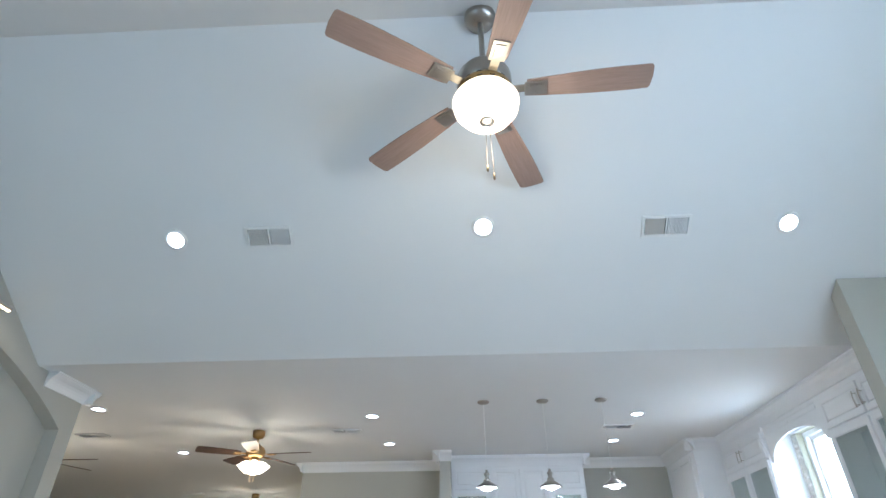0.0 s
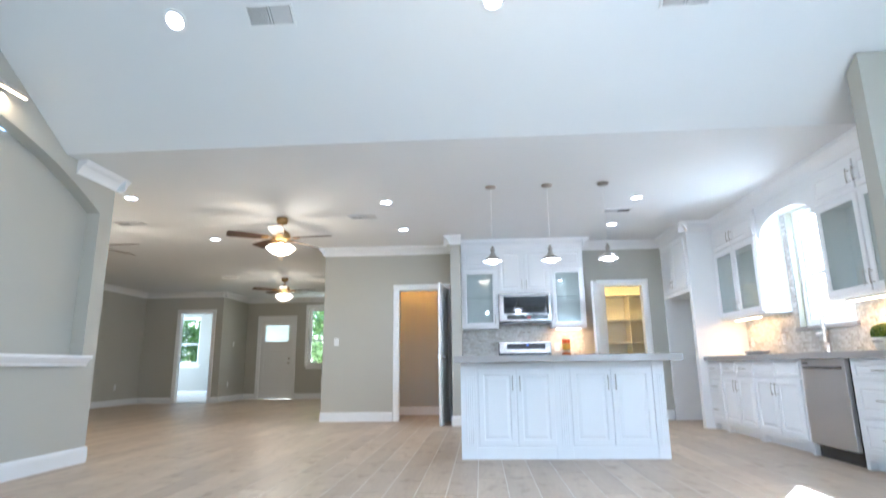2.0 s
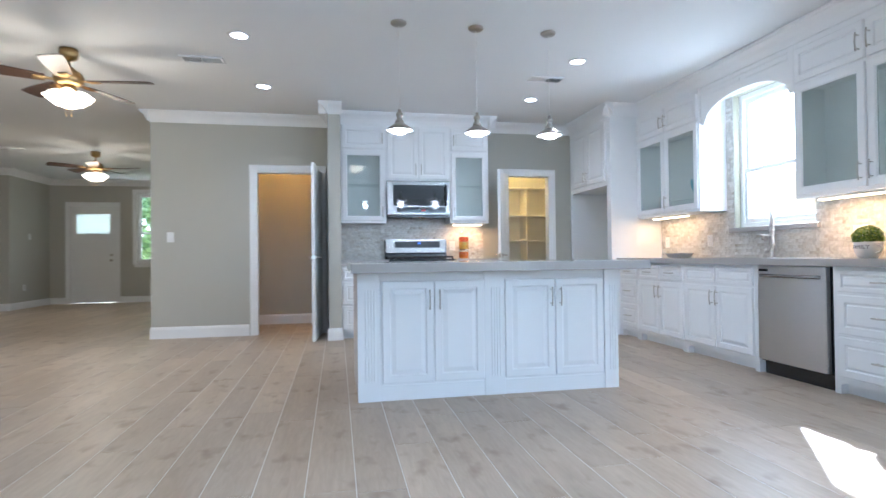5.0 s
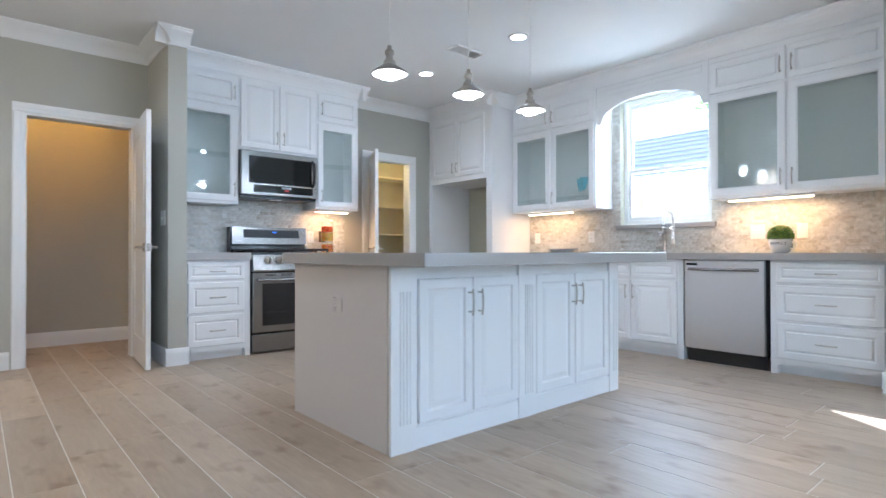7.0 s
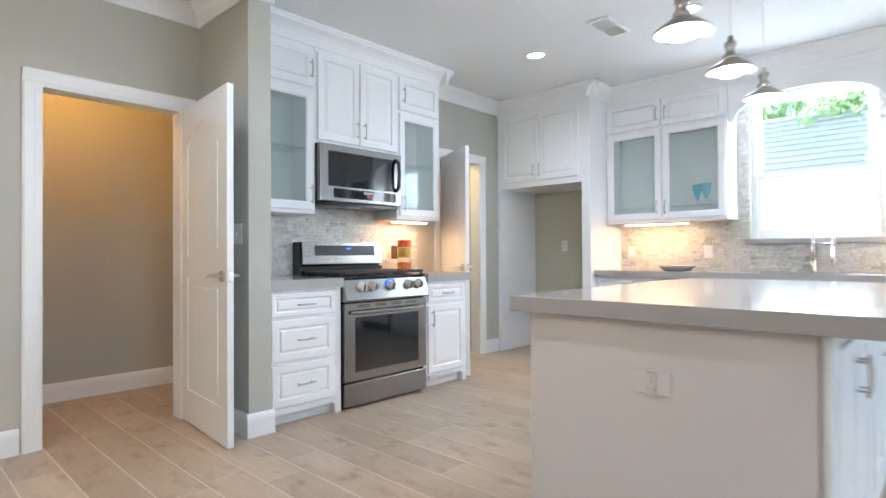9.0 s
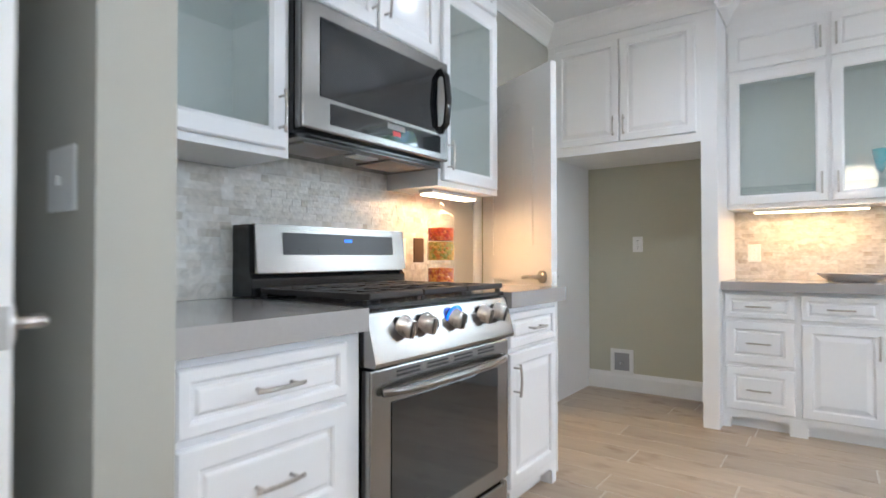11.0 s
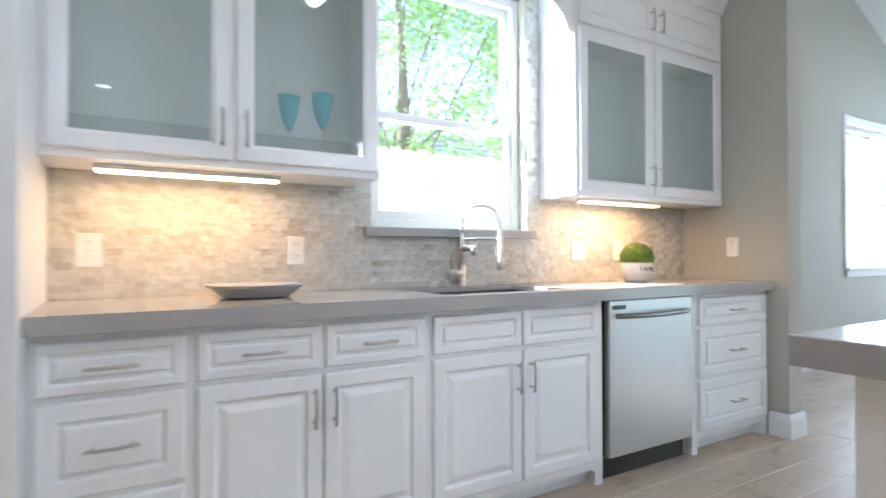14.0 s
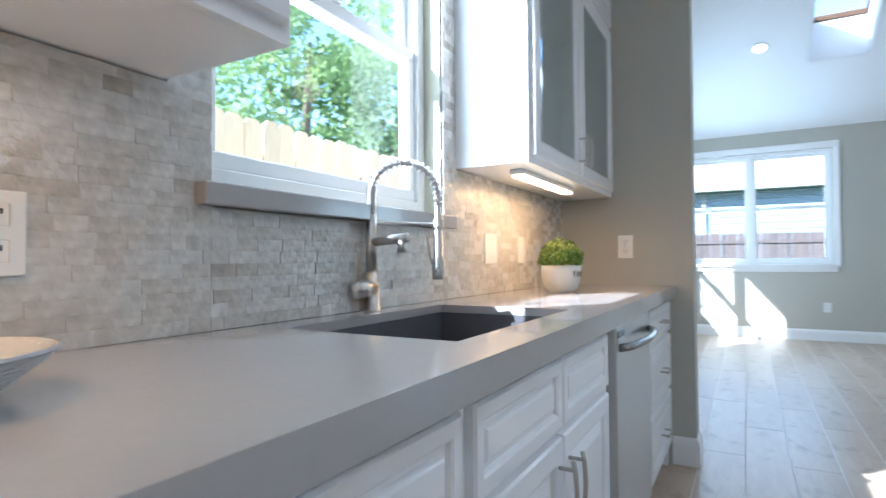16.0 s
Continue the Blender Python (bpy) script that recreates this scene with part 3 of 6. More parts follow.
for p, q, o in (
        ((-2.36, YN, 0), (-1.238, YN, 0), S_), ((-0.262, 8.05, 0), (-0.262, YN, 0), W_), ((-0.279, 8.05, 0), (-0.101, 8.05, 0), S_),
        ((2.80, YN, 0), (3.02, YN, 0), S_), ((-0.30, YN, 0), (-0.28, YN, 0), S_),
        ((XE, 7.694, 0), (XE, 8.68, 0), W_), ((3.01, 3.903, 0), (3.01, 4.077, 0), W_), ((3.01, 4.06, 0), (3.12, 4.06, 0), N_), ((3.01, 3.92, 0), (XN, 3.92, 0), S_),
        ((XN, YS, 0), (XN, 3.92, 0), W_), ((1.24, YS, 0), (XN, YS, 0), N_), ((XW, YS, 0), (XW, 5.147, 0), E_), ((XW - 4.8, 5.13, 0), (XW, 5.13, 0), N_),
        ((-2.36, YN, 0), (-2.36, 15.0, 0), W_), ((-8.40, 5.13, 0), (-8.40, 11.55, 0), E_), ((-8.40, 11.75, 0), (-8.40, 13.5, 0), E_),
        ((-8.40, 13.5, 0), (-7.47, 13.5, 0), S_), ((-6.60, 13.5, 0), (-6.35, 13.5, 0), S_), ((-6.35, 13.5, 0), (-6.35, 15.0, 0), E_),
        ((-6.35, 15.0, 0), (-6.0, 15.0, 0), S_), ((-4.93, 15.0, 0), (-2.36, 15.0, 0), S_),
        ((-2.24, 9.86, 0), (0.02, 9.86, 0), S_), ((0.02, YN + 0.12, 0), (0.02, 9.86, 0), W_), ((-10.38, 17.0, 0.012), (-6.47, 17.0, 0.012), S_)):
    run("baseboard", BASE, p, q, o, label="white painted baseboard")
for p, q, o in (
        ((-2.36, YN, ZC), (-0.262, YN, ZC), S_), ((-0.262, 7.95, ZC), (-0.262, YN, ZC), W_), ((-0.362, 8.05, ZC), (-0.10, 8.05, ZC), S_),
        ((1.80, YN, ZC), (3.0, YN, ZC), S_), ((XW - 4.8, 5.13, ZC), (XW + 0.10, 5.13, ZC), N_), ((XW, 4.58, ZC), (XW, 5.23, ZC), E_),
        ((-2.36, YN - 0.10, ZC), (-2.36, 15.0, ZC), W_), ((-8.40, 5.13, ZC), (-8.40, 13.5, ZC), E_), ((-8.40, 13.5, ZC), (-6.25, 13.5, ZC), S_),
        ((-6.35, 13.40, ZC), (-6.35, 15.0, ZC), E_), ((-6.35, 15.0, ZC), (-2.36, 15.0, ZC), S_)):
    run("crown_moulding", CROWN, p, q, o, label="white crown moulding under the ceiling")
# ledge under the niche
LEDGE = [(0.001, 0), (0.012, -0.085), (0.03, -0.085), (0.038, -0.06), (0.055, -0.04), (0.062, -0.02), (0.085, -0.018), (0.085, 0.006), (0.078, 0.012), (-0.128, 0.012), (-0.128, 0.001)]
run("ledge_trim", LEDGE, (XW, NI0 - 0.02, NZ0), (XW, NI1 + 0.03, NZ0), E_, label="white moulded ledge under the niche")

CASE = [(0.0, 0.0), (0.078, 0.0), (0.078, 0.012), (0.066, 0.02), (0.05, 0.018), (0.03, 0.013), (0.012, 0.012), (0.0, 0.008)]


def casing(name, wall, at, u0, u1, z0, z1, facing, sill=False, deep=0.12):
    """White casing round an opening, with jamb boards; wall 'x' or 'y' at the face, facing +1 or -1 into the room."""
    th = thing(name, "white painted casing round an opening", "door casing" if not sill else "window casing", kind="structure")

    def put(pa, pb, prof_axis_u, sign):
        b_m = bmesh.new()
        ring = []
        for (u, zz) in (pa, pb):
            row = []
            for w, o in CASE:
                uu, vv = (u + sign * w, zz) if prof_axis_u else (u, zz + sign * w)
                c = at + facing * (o + 0.001)
                row.append(b_m.verts.new((c, uu, vv) if wall == "x" else (uu, c, vv)))
            ring.append(row)
        k = len(CASE)
        b_m.faces.new(ring[0]), b_m.faces.new(ring[1][::-1])
        for i in range(k):
            b_m.faces.new((ring[0][i], ring[1][i], ring[1][(i + 1) % k], ring[0][(i + 1) % k]))
        return b_m
    part("side_casing", put((u0, z0), (u0, z1), True, -1), TRIM, th)
    part("side_casing", put((u1, z0), (u1, z1), True, 1), TRIM, th)
    part("head_casing", put((u0 - 0.078, z1), (u1 + 0.078, z1), False, 1), TRIM, th)
    if not sill:
        back = at - facing * (deep + 0.004)
        f = at + facing * 0.004
        for ua, ub, za, zb in ((u0 - 0.002, u0 + 0.016, z0, z1), (u1 - 0.016, u1 + 0.002, z0, z1), (u0 + 0.016, u1 - 0.016, z1 - 0.016, z1 + 0.002)):
            b_m = bmesh.new()
            box(b_m, *((back, ua, za, f, ub, zb) if wall == "x" else (ua, back, za, ub, f, zb)))
            part("jamb", b_m, TRIM, th)
        th.children[0].name = "side_casing"
    return th


casing("door_casing", "y", YN, *CLO[:2], 0, 2.04, -1)
casing("door_casing", "y", YN, *PAN[:2], 0, 2.05, -1)
casing("door_casing", "y", 13.5, *DWY[:2], 0, 2.22, -1)
casing("door_casing", "y", 15.0, *FDR[:2], 0, 2.17, -1)
casing("door_casing", "x", -8.40, 10.75, 11.62, 0, 2.05, 1)


def sash_window(name, wall, at, u0, u1, z0, z1, facing, label, units=1, sill=True, cased=False, set_back=0.07):
    """White sash windows in an opening; the sashes stand set_back behind the face."""
    th = thing(name, label, "window", kind="structure")

    def bx(ua, ub, za, zb, da, db, bevel=0.004):
        b_m = bmesh.new()
        c0, c1 = at - facing * da, at - facing * db
        box(b_m, *((min(c0, c1), ua, za, max(c0, c1), ub, zb) if wall == "x" else (ua, min(c0, c1), za, ub, max(c0, c1), zb)), bevel)
        return b_m
    fr = 0.045
    for ua, ub, za, zb in ((u0, u0 + fr, z0, z1), (u1 - fr, u1, z0, z1), (u0 + fr, u1 - fr, z0, z0 + fr), (u0 + fr, u1 - fr, z1 - fr, z1)):
        part("window_frame", bx(ua, ub, za, zb, set_back - 0.01, set_back + 0.07), TRIM, th)
    w = (u1 - u0 - 2 * fr) / units
    for i in range(units):
        a, b = u0 + fr + i * w, u0 + fr + (i + 1) * w
        if i:
            part("mullion", bx(a - 0.035, a + 0.035, z0 + fr, z1 - fr, set_back - 0.015, set_back + 0.06), TRIM, th)
            a += 0.035
        if i < units - 1:
            b -= 0.035
        zm = z0 + (z1 - z0) * (0.427 if units == 1 else 0.5)
        for za, zb, d in ((z0 + fr, zm + 0.02, set_back + 0.005), (zm - 0.02, z1 - fr, set_back + 0.035)):
            s = part("sash", bx(a, b, za, za + 0.04, d, d + 0.028), TRIM, th)
            part("rail", bx(a, b, zb - 0.04, zb, d, d + 0.028), TRIM, s)
            part("stile", bx(a, a + 0.032, za + 0.04, zb - 0.04, d, d + 0.028), TRIM, s)
            part("stile", bx(b - 0.032, b, za + 0.04, zb - 0.04, d, d + 0.028), TRIM, s)
            g = part("pane", bx(a + 0.032, b - 0.032, za + 0.04, zb - 0.04, d + 0.011, d + 0.016, 0), WINDOW_GLASS, s)
            g.visible_shadow = False
        part("sash_lock", bx((a + b) / 2 - 0.03, (a + b) / 2 + 0.03, zm + 0.02, zm + 0.032, set_back - 0.005, set_back + 0.02), WHITE_PLASTIC, th)
    if sill:
        part("window_sill", bx(u0 - 0.07, u1 + 0.07, z0 - 0.03, z0 - 0.001, -0.05, set_back - 0.012), TRIM, th)
        part("apron", bx(u0 - 0.04, u1 + 0.04, z0 - 0.095, z0 - 0.031, -0.016, -0.001), TRIM, th)
    return th


kw = sash_window("window_1", "x", XE, *KWIN, -1, "white single-hung kitchen window over the sink", 1, sill=False)
sash_window("window_2", "x", XN, *NWIN, -1, "white double sash window in the nook", 2)
sash_window("window_3", "y", YS, *SWIN, 1, "white double sash window with deep sill", 2)
sash_window("window_4", "y", 15.0, *FWN, -1, "white sash window beside the front door", 1)
sash_window("window_5", "y", 17.0, *BWN, -1, "white sash window of the front bedroom", 1)
# The next window fills the added west opening, out of view.
sash_window("window_7", "x", -10.38, 14.4, 16.4, 0.9, 2.3, 1, "white double sash window added unseen to brighten the bedroom", 2)
sash_window("window_6", "y", YS, *UNSEEN_WIN, 1, "white glazed patio door", 2, sill=False)
casing("window_casing", "x", XN, *NWIN, -1, sill=True)
casing("window_casing", "y", YS, *SWIN, 1, sill=True)
casing("window_casing", "y", 15.0, *FWN, -1, sill=True)
bm = bmesh.new()
box(bm, XE - 0.045, 5.395, 1.152, XE + 0.07, 6.41, 1.197, 0.004)
structure("window_sill", bm, QUARTZ, "grey quartz window sill")

# ---- doors ----


def panel_door(name, label, m, w, h, side=1, lever=True, glass=False):
    """A two-panel door leaf with an arched upper panel; hinge at the local origin, leaf along +x, 35 mm thick along y."""
    th = thing(name, label, "door", m, kind="structure")
    t = 0.035
    part("leaf", (lambda b: (box(b, 0, 0.006, 0.012, w, t - 0.006, h - 0.63 if glass else h, 0.0), b)[1])(bmesh.new()), TRIM, th)
    st = 0.11
    for y0, y1 in ((0, 0.006), (t - 0.006, t)):
        bm = bmesh.new()
        box(bm, 0, y0, 0.012, st, y1, h), box(bm, w - st, y0, 0.012, w, y1, h)
        box(bm, st, y0, 0.012, w - st, y1, 0.22)
        if not glass:
            box(bm, st, y0, 0.93, w - st, y1, 1.07)
        n_ = 14
        c, hw, z_sp, z_ap = w / 2, w / 2 - st, h - 0.26, h - 0.14
        if glass:
            box(bm, st, y0, h - 0.16, w - st, y1, h), box(bm, st, y0, h - 0.63, w - st, y1, h - 0.61)
        else:
            for i in range(n_):
                a, b = st + 2 * hw * i / n_, st + 2 * hw * (i + 1) / n_
                za, zb = (z_sp + (z_ap - z_sp) * (1 - ((q - c) / hw) ** 2) for q in (a, b))
                prism(bm, [(a, za), (b, zb), (b, h), (a, h)], "y", y0, y1)
        bmesh.ops.remove_doubles(bm, verts=bm.verts, dist=1e-5)
        part("rails", bm, TRIM, th)
        if not glass:
            for za, zb in ((0.27, 0.88), (1.12, z_sp - 0.04)):
                bm = bmesh.new()
                for k in range(4):
                    u0 = st + 0.045 + k * (w - 2 * st - 0.09) / 4
                    box(bm, u0 + 0.0004, y0 + (0.002 if y0 == 0 else 0), za, u0 + (w - 2 * st - 0.09) / 4 - 0.0004, y1 - (0 if y0 == 0 else 0.002), zb, 0.0)
                part("raised_panel", bm, TRIM, th)
    if glass:
        part("pane", boxes((st, 0.0, h - 0.61, w - st, t, h - 0.16)), OBSCURE_GLASS, th, "bright obscured glass light").visible_shadow = False
    for z in (0.25, 1.0, 1.78):
        part("hinge", boxes((-0.006, t / 2 - 0.008, z, 0.004, t / 2 + 0.012, z + 0.09)), NICKEL, th)
    if lever:
        for s, y in ((-1, 0), (1, t)):
            bm = bmesh.new()
            tube(bm, [(w - 0.065, y, 0.96), (w - 0.065, y + s * 0.012, 0.96)], 0.032, 20)
            tube(bm, [(w - 0.065, y + s * 0.01, 0.96), (w - 0.065, y + s * 0.05, 0.96)], 0.011, 12)
            tube(bm, [(w - 0.065, y + s * 0.05, 0.96), (w - 0.11, y + s * 0.055, 0.962), (w - 0.175, y + s * 0.05, 0.955)], 0.009, 10)
            part("door_handle", bm, NICKEL, th, "brushed nickel lever", smooth=True)
        part("latch_plate", boxes((w, t / 2 - 0.013, 0.93, w + 0.002, t / 2 + 0.013, 0.99)), NICKEL, th)
    return th


panel_door("door_1", "white two-panel closet door standing open", pose(-0.385, 8.715, 0, 0, 0, -94.5), 0.785, 2.03)
panel_door("door_2", "white two-panel pantry door standing open", pose(2.09, 8.715, 0, 0, 0, -117), 0.645, 2.03)
fd = panel_door("door_3", "white front door with a small glass light", pose(-5.94, 15.02, 0), 0.91, 2.15, lever=False, glass=True)
bm = bmesh.new()
tube(bm, [(0.82, 0, 0.95), (0.82, -0.05, 0.95)], 0.028, 16), tube(bm, [(0.82, 0, 1.07), (0.82, -0.02, 1.07)], 0.028, 16)
part("door_handle", bm, NICKEL, fd, "nickel knob and deadbolt")

# pantry shelves
ps = thing("pantry_shelving", "cream painted empty pantry shelving on the back wall", "shelving")
part("back_panel", boxes((1.875, 10.13, 0.0, XE - 0.01, 10.147, 2.0)), SHELF_PAINT, ps)
for z in (0.38, 0.78, 1.18, 1.57, 2.0):
    part("shelf", boxes((1.875, 9.80, z, XE - 0.01, 10.129, z + 0.022)), SHELF_PAINT, ps)
for za, zb in ((0.0, 0.379), (0.403, 0.779), (0.803, 1.179), (1.203, 1.569), (1.593, 1.999)):
    part("divider", boxes((2.77, 9.81, za, 2.79, 10.129, zb)), SHELF_PAINT, ps)

# ---- cabinet kit ----


def pull_mesh():
    bm = bmesh.new()
    tube(bm, [(0, -0.030, -0.066), (0, -0.034, -0.045), (0, -0.037, 0), (0, -0.034, 0.045), (0, -0.030, 0.066)], 0.0055, 8)
    tube(bm, [(0, 0.0, -0.048), (0, -0.034, -0.048)], 0.0045, 8)
    tube(bm, [(0, 0.0, 0.048), (0, -0.034, 0.048)], 0.0045, 8)
    return mesh_of("pull", bm, NICKEL, True)


PULL = pull_mesh()


def ring_steps(bm, w, h, steps):
    """Concentric rectangles (inset, depth) joined into a moulded front; the last is filled."""
    prev = None
    for ins, y in steps:
        loop = [bm.verts.new(c) for c in ((ins, y, ins), (w - ins, y, ins), (w - ins, y, h - ins), (ins, y, h - ins))]
        if prev:
            for i in range(4):
                bm.faces.new((prev[i], prev[(i + 1) % 4], loop[(i + 1) % 4], loop[i]))
        prev = loop
    return prev


def panel_front(w, h, rail=0.055):
    """Raised-panel door or drawer front, 20 mm thick, front at y = -0.02."""
    bm = bmesh.new()
    r = min(rail, h * 0.24)
    last = ring_steps(bm, w, h, [(0, 0), (0, -0.015), (0.005, -0.02), (r - 0.008, -0.02), (r - 0.003, -0.0165), (r, -0.009), (r + 0.008, -0.009), (r + 0.03 if h > 0.3 else r + 0.014, -0.0165),
                                 (r + 0.034 if h > 0.3 else r + 0.017, -0.0175)])
    bm.faces.new(last)
    first = [v for v in bm.verts][:4]
    bm.faces.new(first[::-1])
    return bm


def glass_front(w, h, rail=0.062):
    bm = bmesh.new()
    ring_steps(bm, w, h, [(rail, 0), (0, 0), (0, -0.015), (0.005, -0.02), (rail - 0.012, -0.02), (rail - 0.006, -0.016), (rail, -0.012), (rail, 0)])
    return bm


def fronts(th, items, m0):
    """Doors and drawers of a unit: (kind, x0, z0, x1, z1, pull); pull is None, 'h', or ('v', x, z)."""
    for kind, x0, z0, x1, z1, pull in items:
        w, hh = x1 - x0, z1 - z0
        nm = "drawer" if kind == "drawer" else "door"
        f = part(nm, glass_front(w, hh) if kind == "glass" else panel_front(w, hh), CAB, th, "" if kind != "glass" else "white framed glass door", m0 @ pose(x0, 0, z0))
        if kind == "glass":
            g = part("pane", boxes((0.062, -0.010, 0.062, w - 0.062, -0.006, hh - 0.062)), CAB_GLASS, f, "grey tinted glass")
            g.visible_shadow = False
        if pull == "h":
            part("handle", PULL, None, f, "brushed nickel pull", pose(w / 2, -0.018, hh / 2, 0, 90, 0))
        elif pull:
            part("handle", PULL, None, f, "brushed nickel pull", pose(pull[1] - x0, -0.02, pull[2] - z0))


def base_unit(label, m, w, items, d=0.56, feet=(True, True), group="base cabinets", top=0.852):
    th = thing("base_cabinet", label, "cabinet", m, group)
    part("carcass", boxes((0, 0.0, 0.10, w, d, top)), CAB, th)
    if top < 0.85:
        part("front_rail", boxes((0, 0.0, top + 0.0005, w, 0.02, 0.852)), CAB, th)
    part("toe_kick", boxes((0.001, 0.06, 0.0, w - 0.001, 0.075, 0.10)), CAB, th)
    for on, x in zip(feet, (0, w - 0.045)):
        if on:
            part("foot", (lambda b: (box(b, x, 0.0, 0.0, x + 0.045, 0.059, 0.0995, 0.0), b)[1])(bmesh.new()), CAB, th)
    bm = bmesh.new()
    prism(bm, [(0.045, 0.10), (w - 0.045, 0.10), (w - 0.045, 0.06), (w - 0.07, 0.075), (0.07, 0.075), (0.045, 0.06)], "y", 0.0, 0.016)
    part("apron", bm, CAB, th)
    fronts(th, items, Matrix())
    return th


def upper_unit(label, m, w, d, z0, z1, items, glass, shelf_z=(), group="wall cabinets"):
    th = thing("wall_cabinet", label, "cabinet", m, group)
    t = 0.018
    if glass:
        zt = [i[2] for i in items if i[0] != "glass"][0]
        zd = [i[4] for i in items if i[0] != "glass"][0]
        for nm, b in (("side_panel", (0, 0.019, z0, t, d, z1)), ("side_panel", (w - t, 0.019, z0, w, d, z1)), ("back_panel", (t, d - t, z0, w - t, d, z1)),
                      ("top_panel", (t, 0.019, z1 - t, w - t, d - t, z1)), ("bottom_panel", (t, 0.019, z0, w - t, d - t, z0 + t)), ("divider", (t, 0.019, zt - 0.03, w - t, d - t, zt - 0.012)),
                      ("face_stile", (0, 0, z0, 0.035, 0.0185, z1)), ("face_stile", (w - 0.045, 0, z0, w, 0.0185, z1)), ("face_rail", (0.035, 0, zd - 0.03, w - 0.045, 0.0185, z1)),
                      ("face_rail", (0.035, 0, z0, w - 0.045, 0.0185, z0 + 0.045)), ("face_rail", (0.035, 0, zt - 0.045, w - 0.045, 0.0185, zt + 0.02))):
            part(nm, boxes(b), CAB, th)
        for x in sorted({i[3] for i in items if i[0] == "glass"})[:-1]:
            part("face_stile", boxes((x - 0.015, 0, z0 + 0.045, x + 0.035, 0.0185, zt - 0.045)), CAB, th)
            part("face_stile", boxes((x - 0.015, 0, zt + 0.02, x + 0.035, 0.0185, zd - 0.03)), CAB, th)
    else:
        part("carcass", boxes((0, 0, z0, w, d, z1)), CAB, th)
    for z in shelf_z[:1]:
        part("shelf", boxes((t + 0.002, 0.03, z, w - t - 0.002, d - t - 0.002, z + 0.008)), CLEAR, th, "clear glass shelf")
    fronts(th, items, Matrix())
    return th


EAST = lambda y, x=3.14: pose(x, y, 0, 0, 0, -90)

# east run, from the refrigerator alcove to the return wall
base_unit("white three-drawer base cabinet beside the refrigerator alcove", EAST(7.60), 0.40,
          [("drawer", 0.02, 0.685, 0.385, 0.83, "h"), ("drawer", 0.02, 0.405, 0.385, 0.665, "h"), ("drawer", 0.02, 0.12, 0.385, 0.385, "h")])
base_unit("white two-door base cabinet with two drawers", EAST(7.20), 0.82,
          [("drawer", 0.02, 0.685, 0.40, 0.83, "h"), ("drawer", 0.42, 0.685, 0.80, 0.83, "h"),
           ("door", 0.02, 0.12, 0.405, 0.665, ("v", 0.375, 0.56)), ("door", 0.415, 0.12, 0.80, 0.665, ("v", 0.445, 0.56))])
base_unit("white sink base cabinet with two doors under the window", EAST(6.38), 0.935,
          [("drawer", 0.02, 0.685, 0.445, 0.83, None), ("drawer", 0.455, 0.685, 0.885, 0.83, None),
           ("door", 0.02, 0.12, 0.445, 0.665, ("v", 0.415, 0.56)), ("door", 0.455, 0.12, 0.885, 0.665, ("v", 0.485, 0.56))], top=0.66)
base_unit("white three-drawer base cabinet beside the dishwasher", EAST(4.775), 0.71,
          [("drawer", 0.045, 0.685, 0.69, 0.83, "h"), ("drawer", 0.045, 0.405, 0.69, 0.665, "h"), ("drawer", 0.045, 0.12, 0.69, 0.385, "h")])

# dishwasher
dw = thing("dishwasher", "stainless steel dishwasher under the counter", "dishwasher", EAST(5.435, 3.125))
part("tub", boxes((0.005, 0.03, 0.10, 0.635, 0.55, 0.848)), BLACK, dw)
bm = bmesh.new()
box(bm, 0.012, -0.012, 0.115, 0.628, 0.028, 0.850, 0.006)
part("door", bm, STEEL, dw, "brushed stainless door")
part("kick_plate", boxes((0.012, 0.05, 0.0, 0.628, 0.07, 0.11)), BLACK, dw, "black kick plate")
bm = bmesh.new()
pts = [(0.05 + 0.54 * i / 12, -0.016 - 0.042 * math.sin(math.pi * min(1, max(0, i / 12))) ** 0.5, 0.775) for i in range(13)]
tube(bm, pts, 0.0125, 10)
part("handle", bm, STEEL_H, dw, "curved steel bar", smooth=True)
part("badge", boxes((0.03, -0.0145, 0.806, 0.12, -0.0125, 0.826)), BLACK, dw)

# counters
SX0, SX1, SY0, SY1 = 3.195, 3.595, 5.62, 6.275
CT = 0.907
bm = bmesh.new()
for b in ((3.088, 4.062, XE - 0.001, SY0), (3.088, SY1, XE - 0.001, 7.598), (3.088, SY0, SX0, SY1), (SX1, SY0, XE - 0.001, SY1)):
    box(bm, b[0], b[1], 0.885, b[2], b[3], CT)
box(bm, 3.088, 4.062, 0.854, 3.12, 7.598, 0.885)
bmesh.ops.remove_doubles(bm, verts=bm.verts, dist=1e-5)
whole("countertop", bm, QUARTZ, "grey quartz countertop with an undermount sink cutout", "countertop")
bm = bmesh.new()
box(bm, SX0 - 0.004, SY0 - 0.004, 0.68, SX1 + 0.004, SY0, 0.8845), box(bm, SX0 - 0.004, SY1, 0.68, SX1 + 0.004, SY1 + 0.004, 0.8845)
box(bm, SX0 - 0.004, SY0, 0.68, SX0, SY1, 0.8845), box(bm, SX1, SY0, 0.68, SX1 + 0.004, SY1, 0.8845), box(bm, SX0, SY0, 0.676, SX1, SY1, 0.68)
snk = thing("sink", "dark grey undermount single-bowl sink", "sink", pose(0, 0, 0))
part("bowl", bm, SINK, snk)
part("drain", lathe(bmesh.new(), [(0, 0.006), (0.03, 0.006), (0.043, 0.004), (0.045, 0)], 3.40, 5.95, 0.6805), STEEL, snk)

# refrigerator alcove
al = thing("refrigerator_cabinet", "white tall surround with two doors over an empty alcove", "cabinet", EAST(8.728, 3.03))
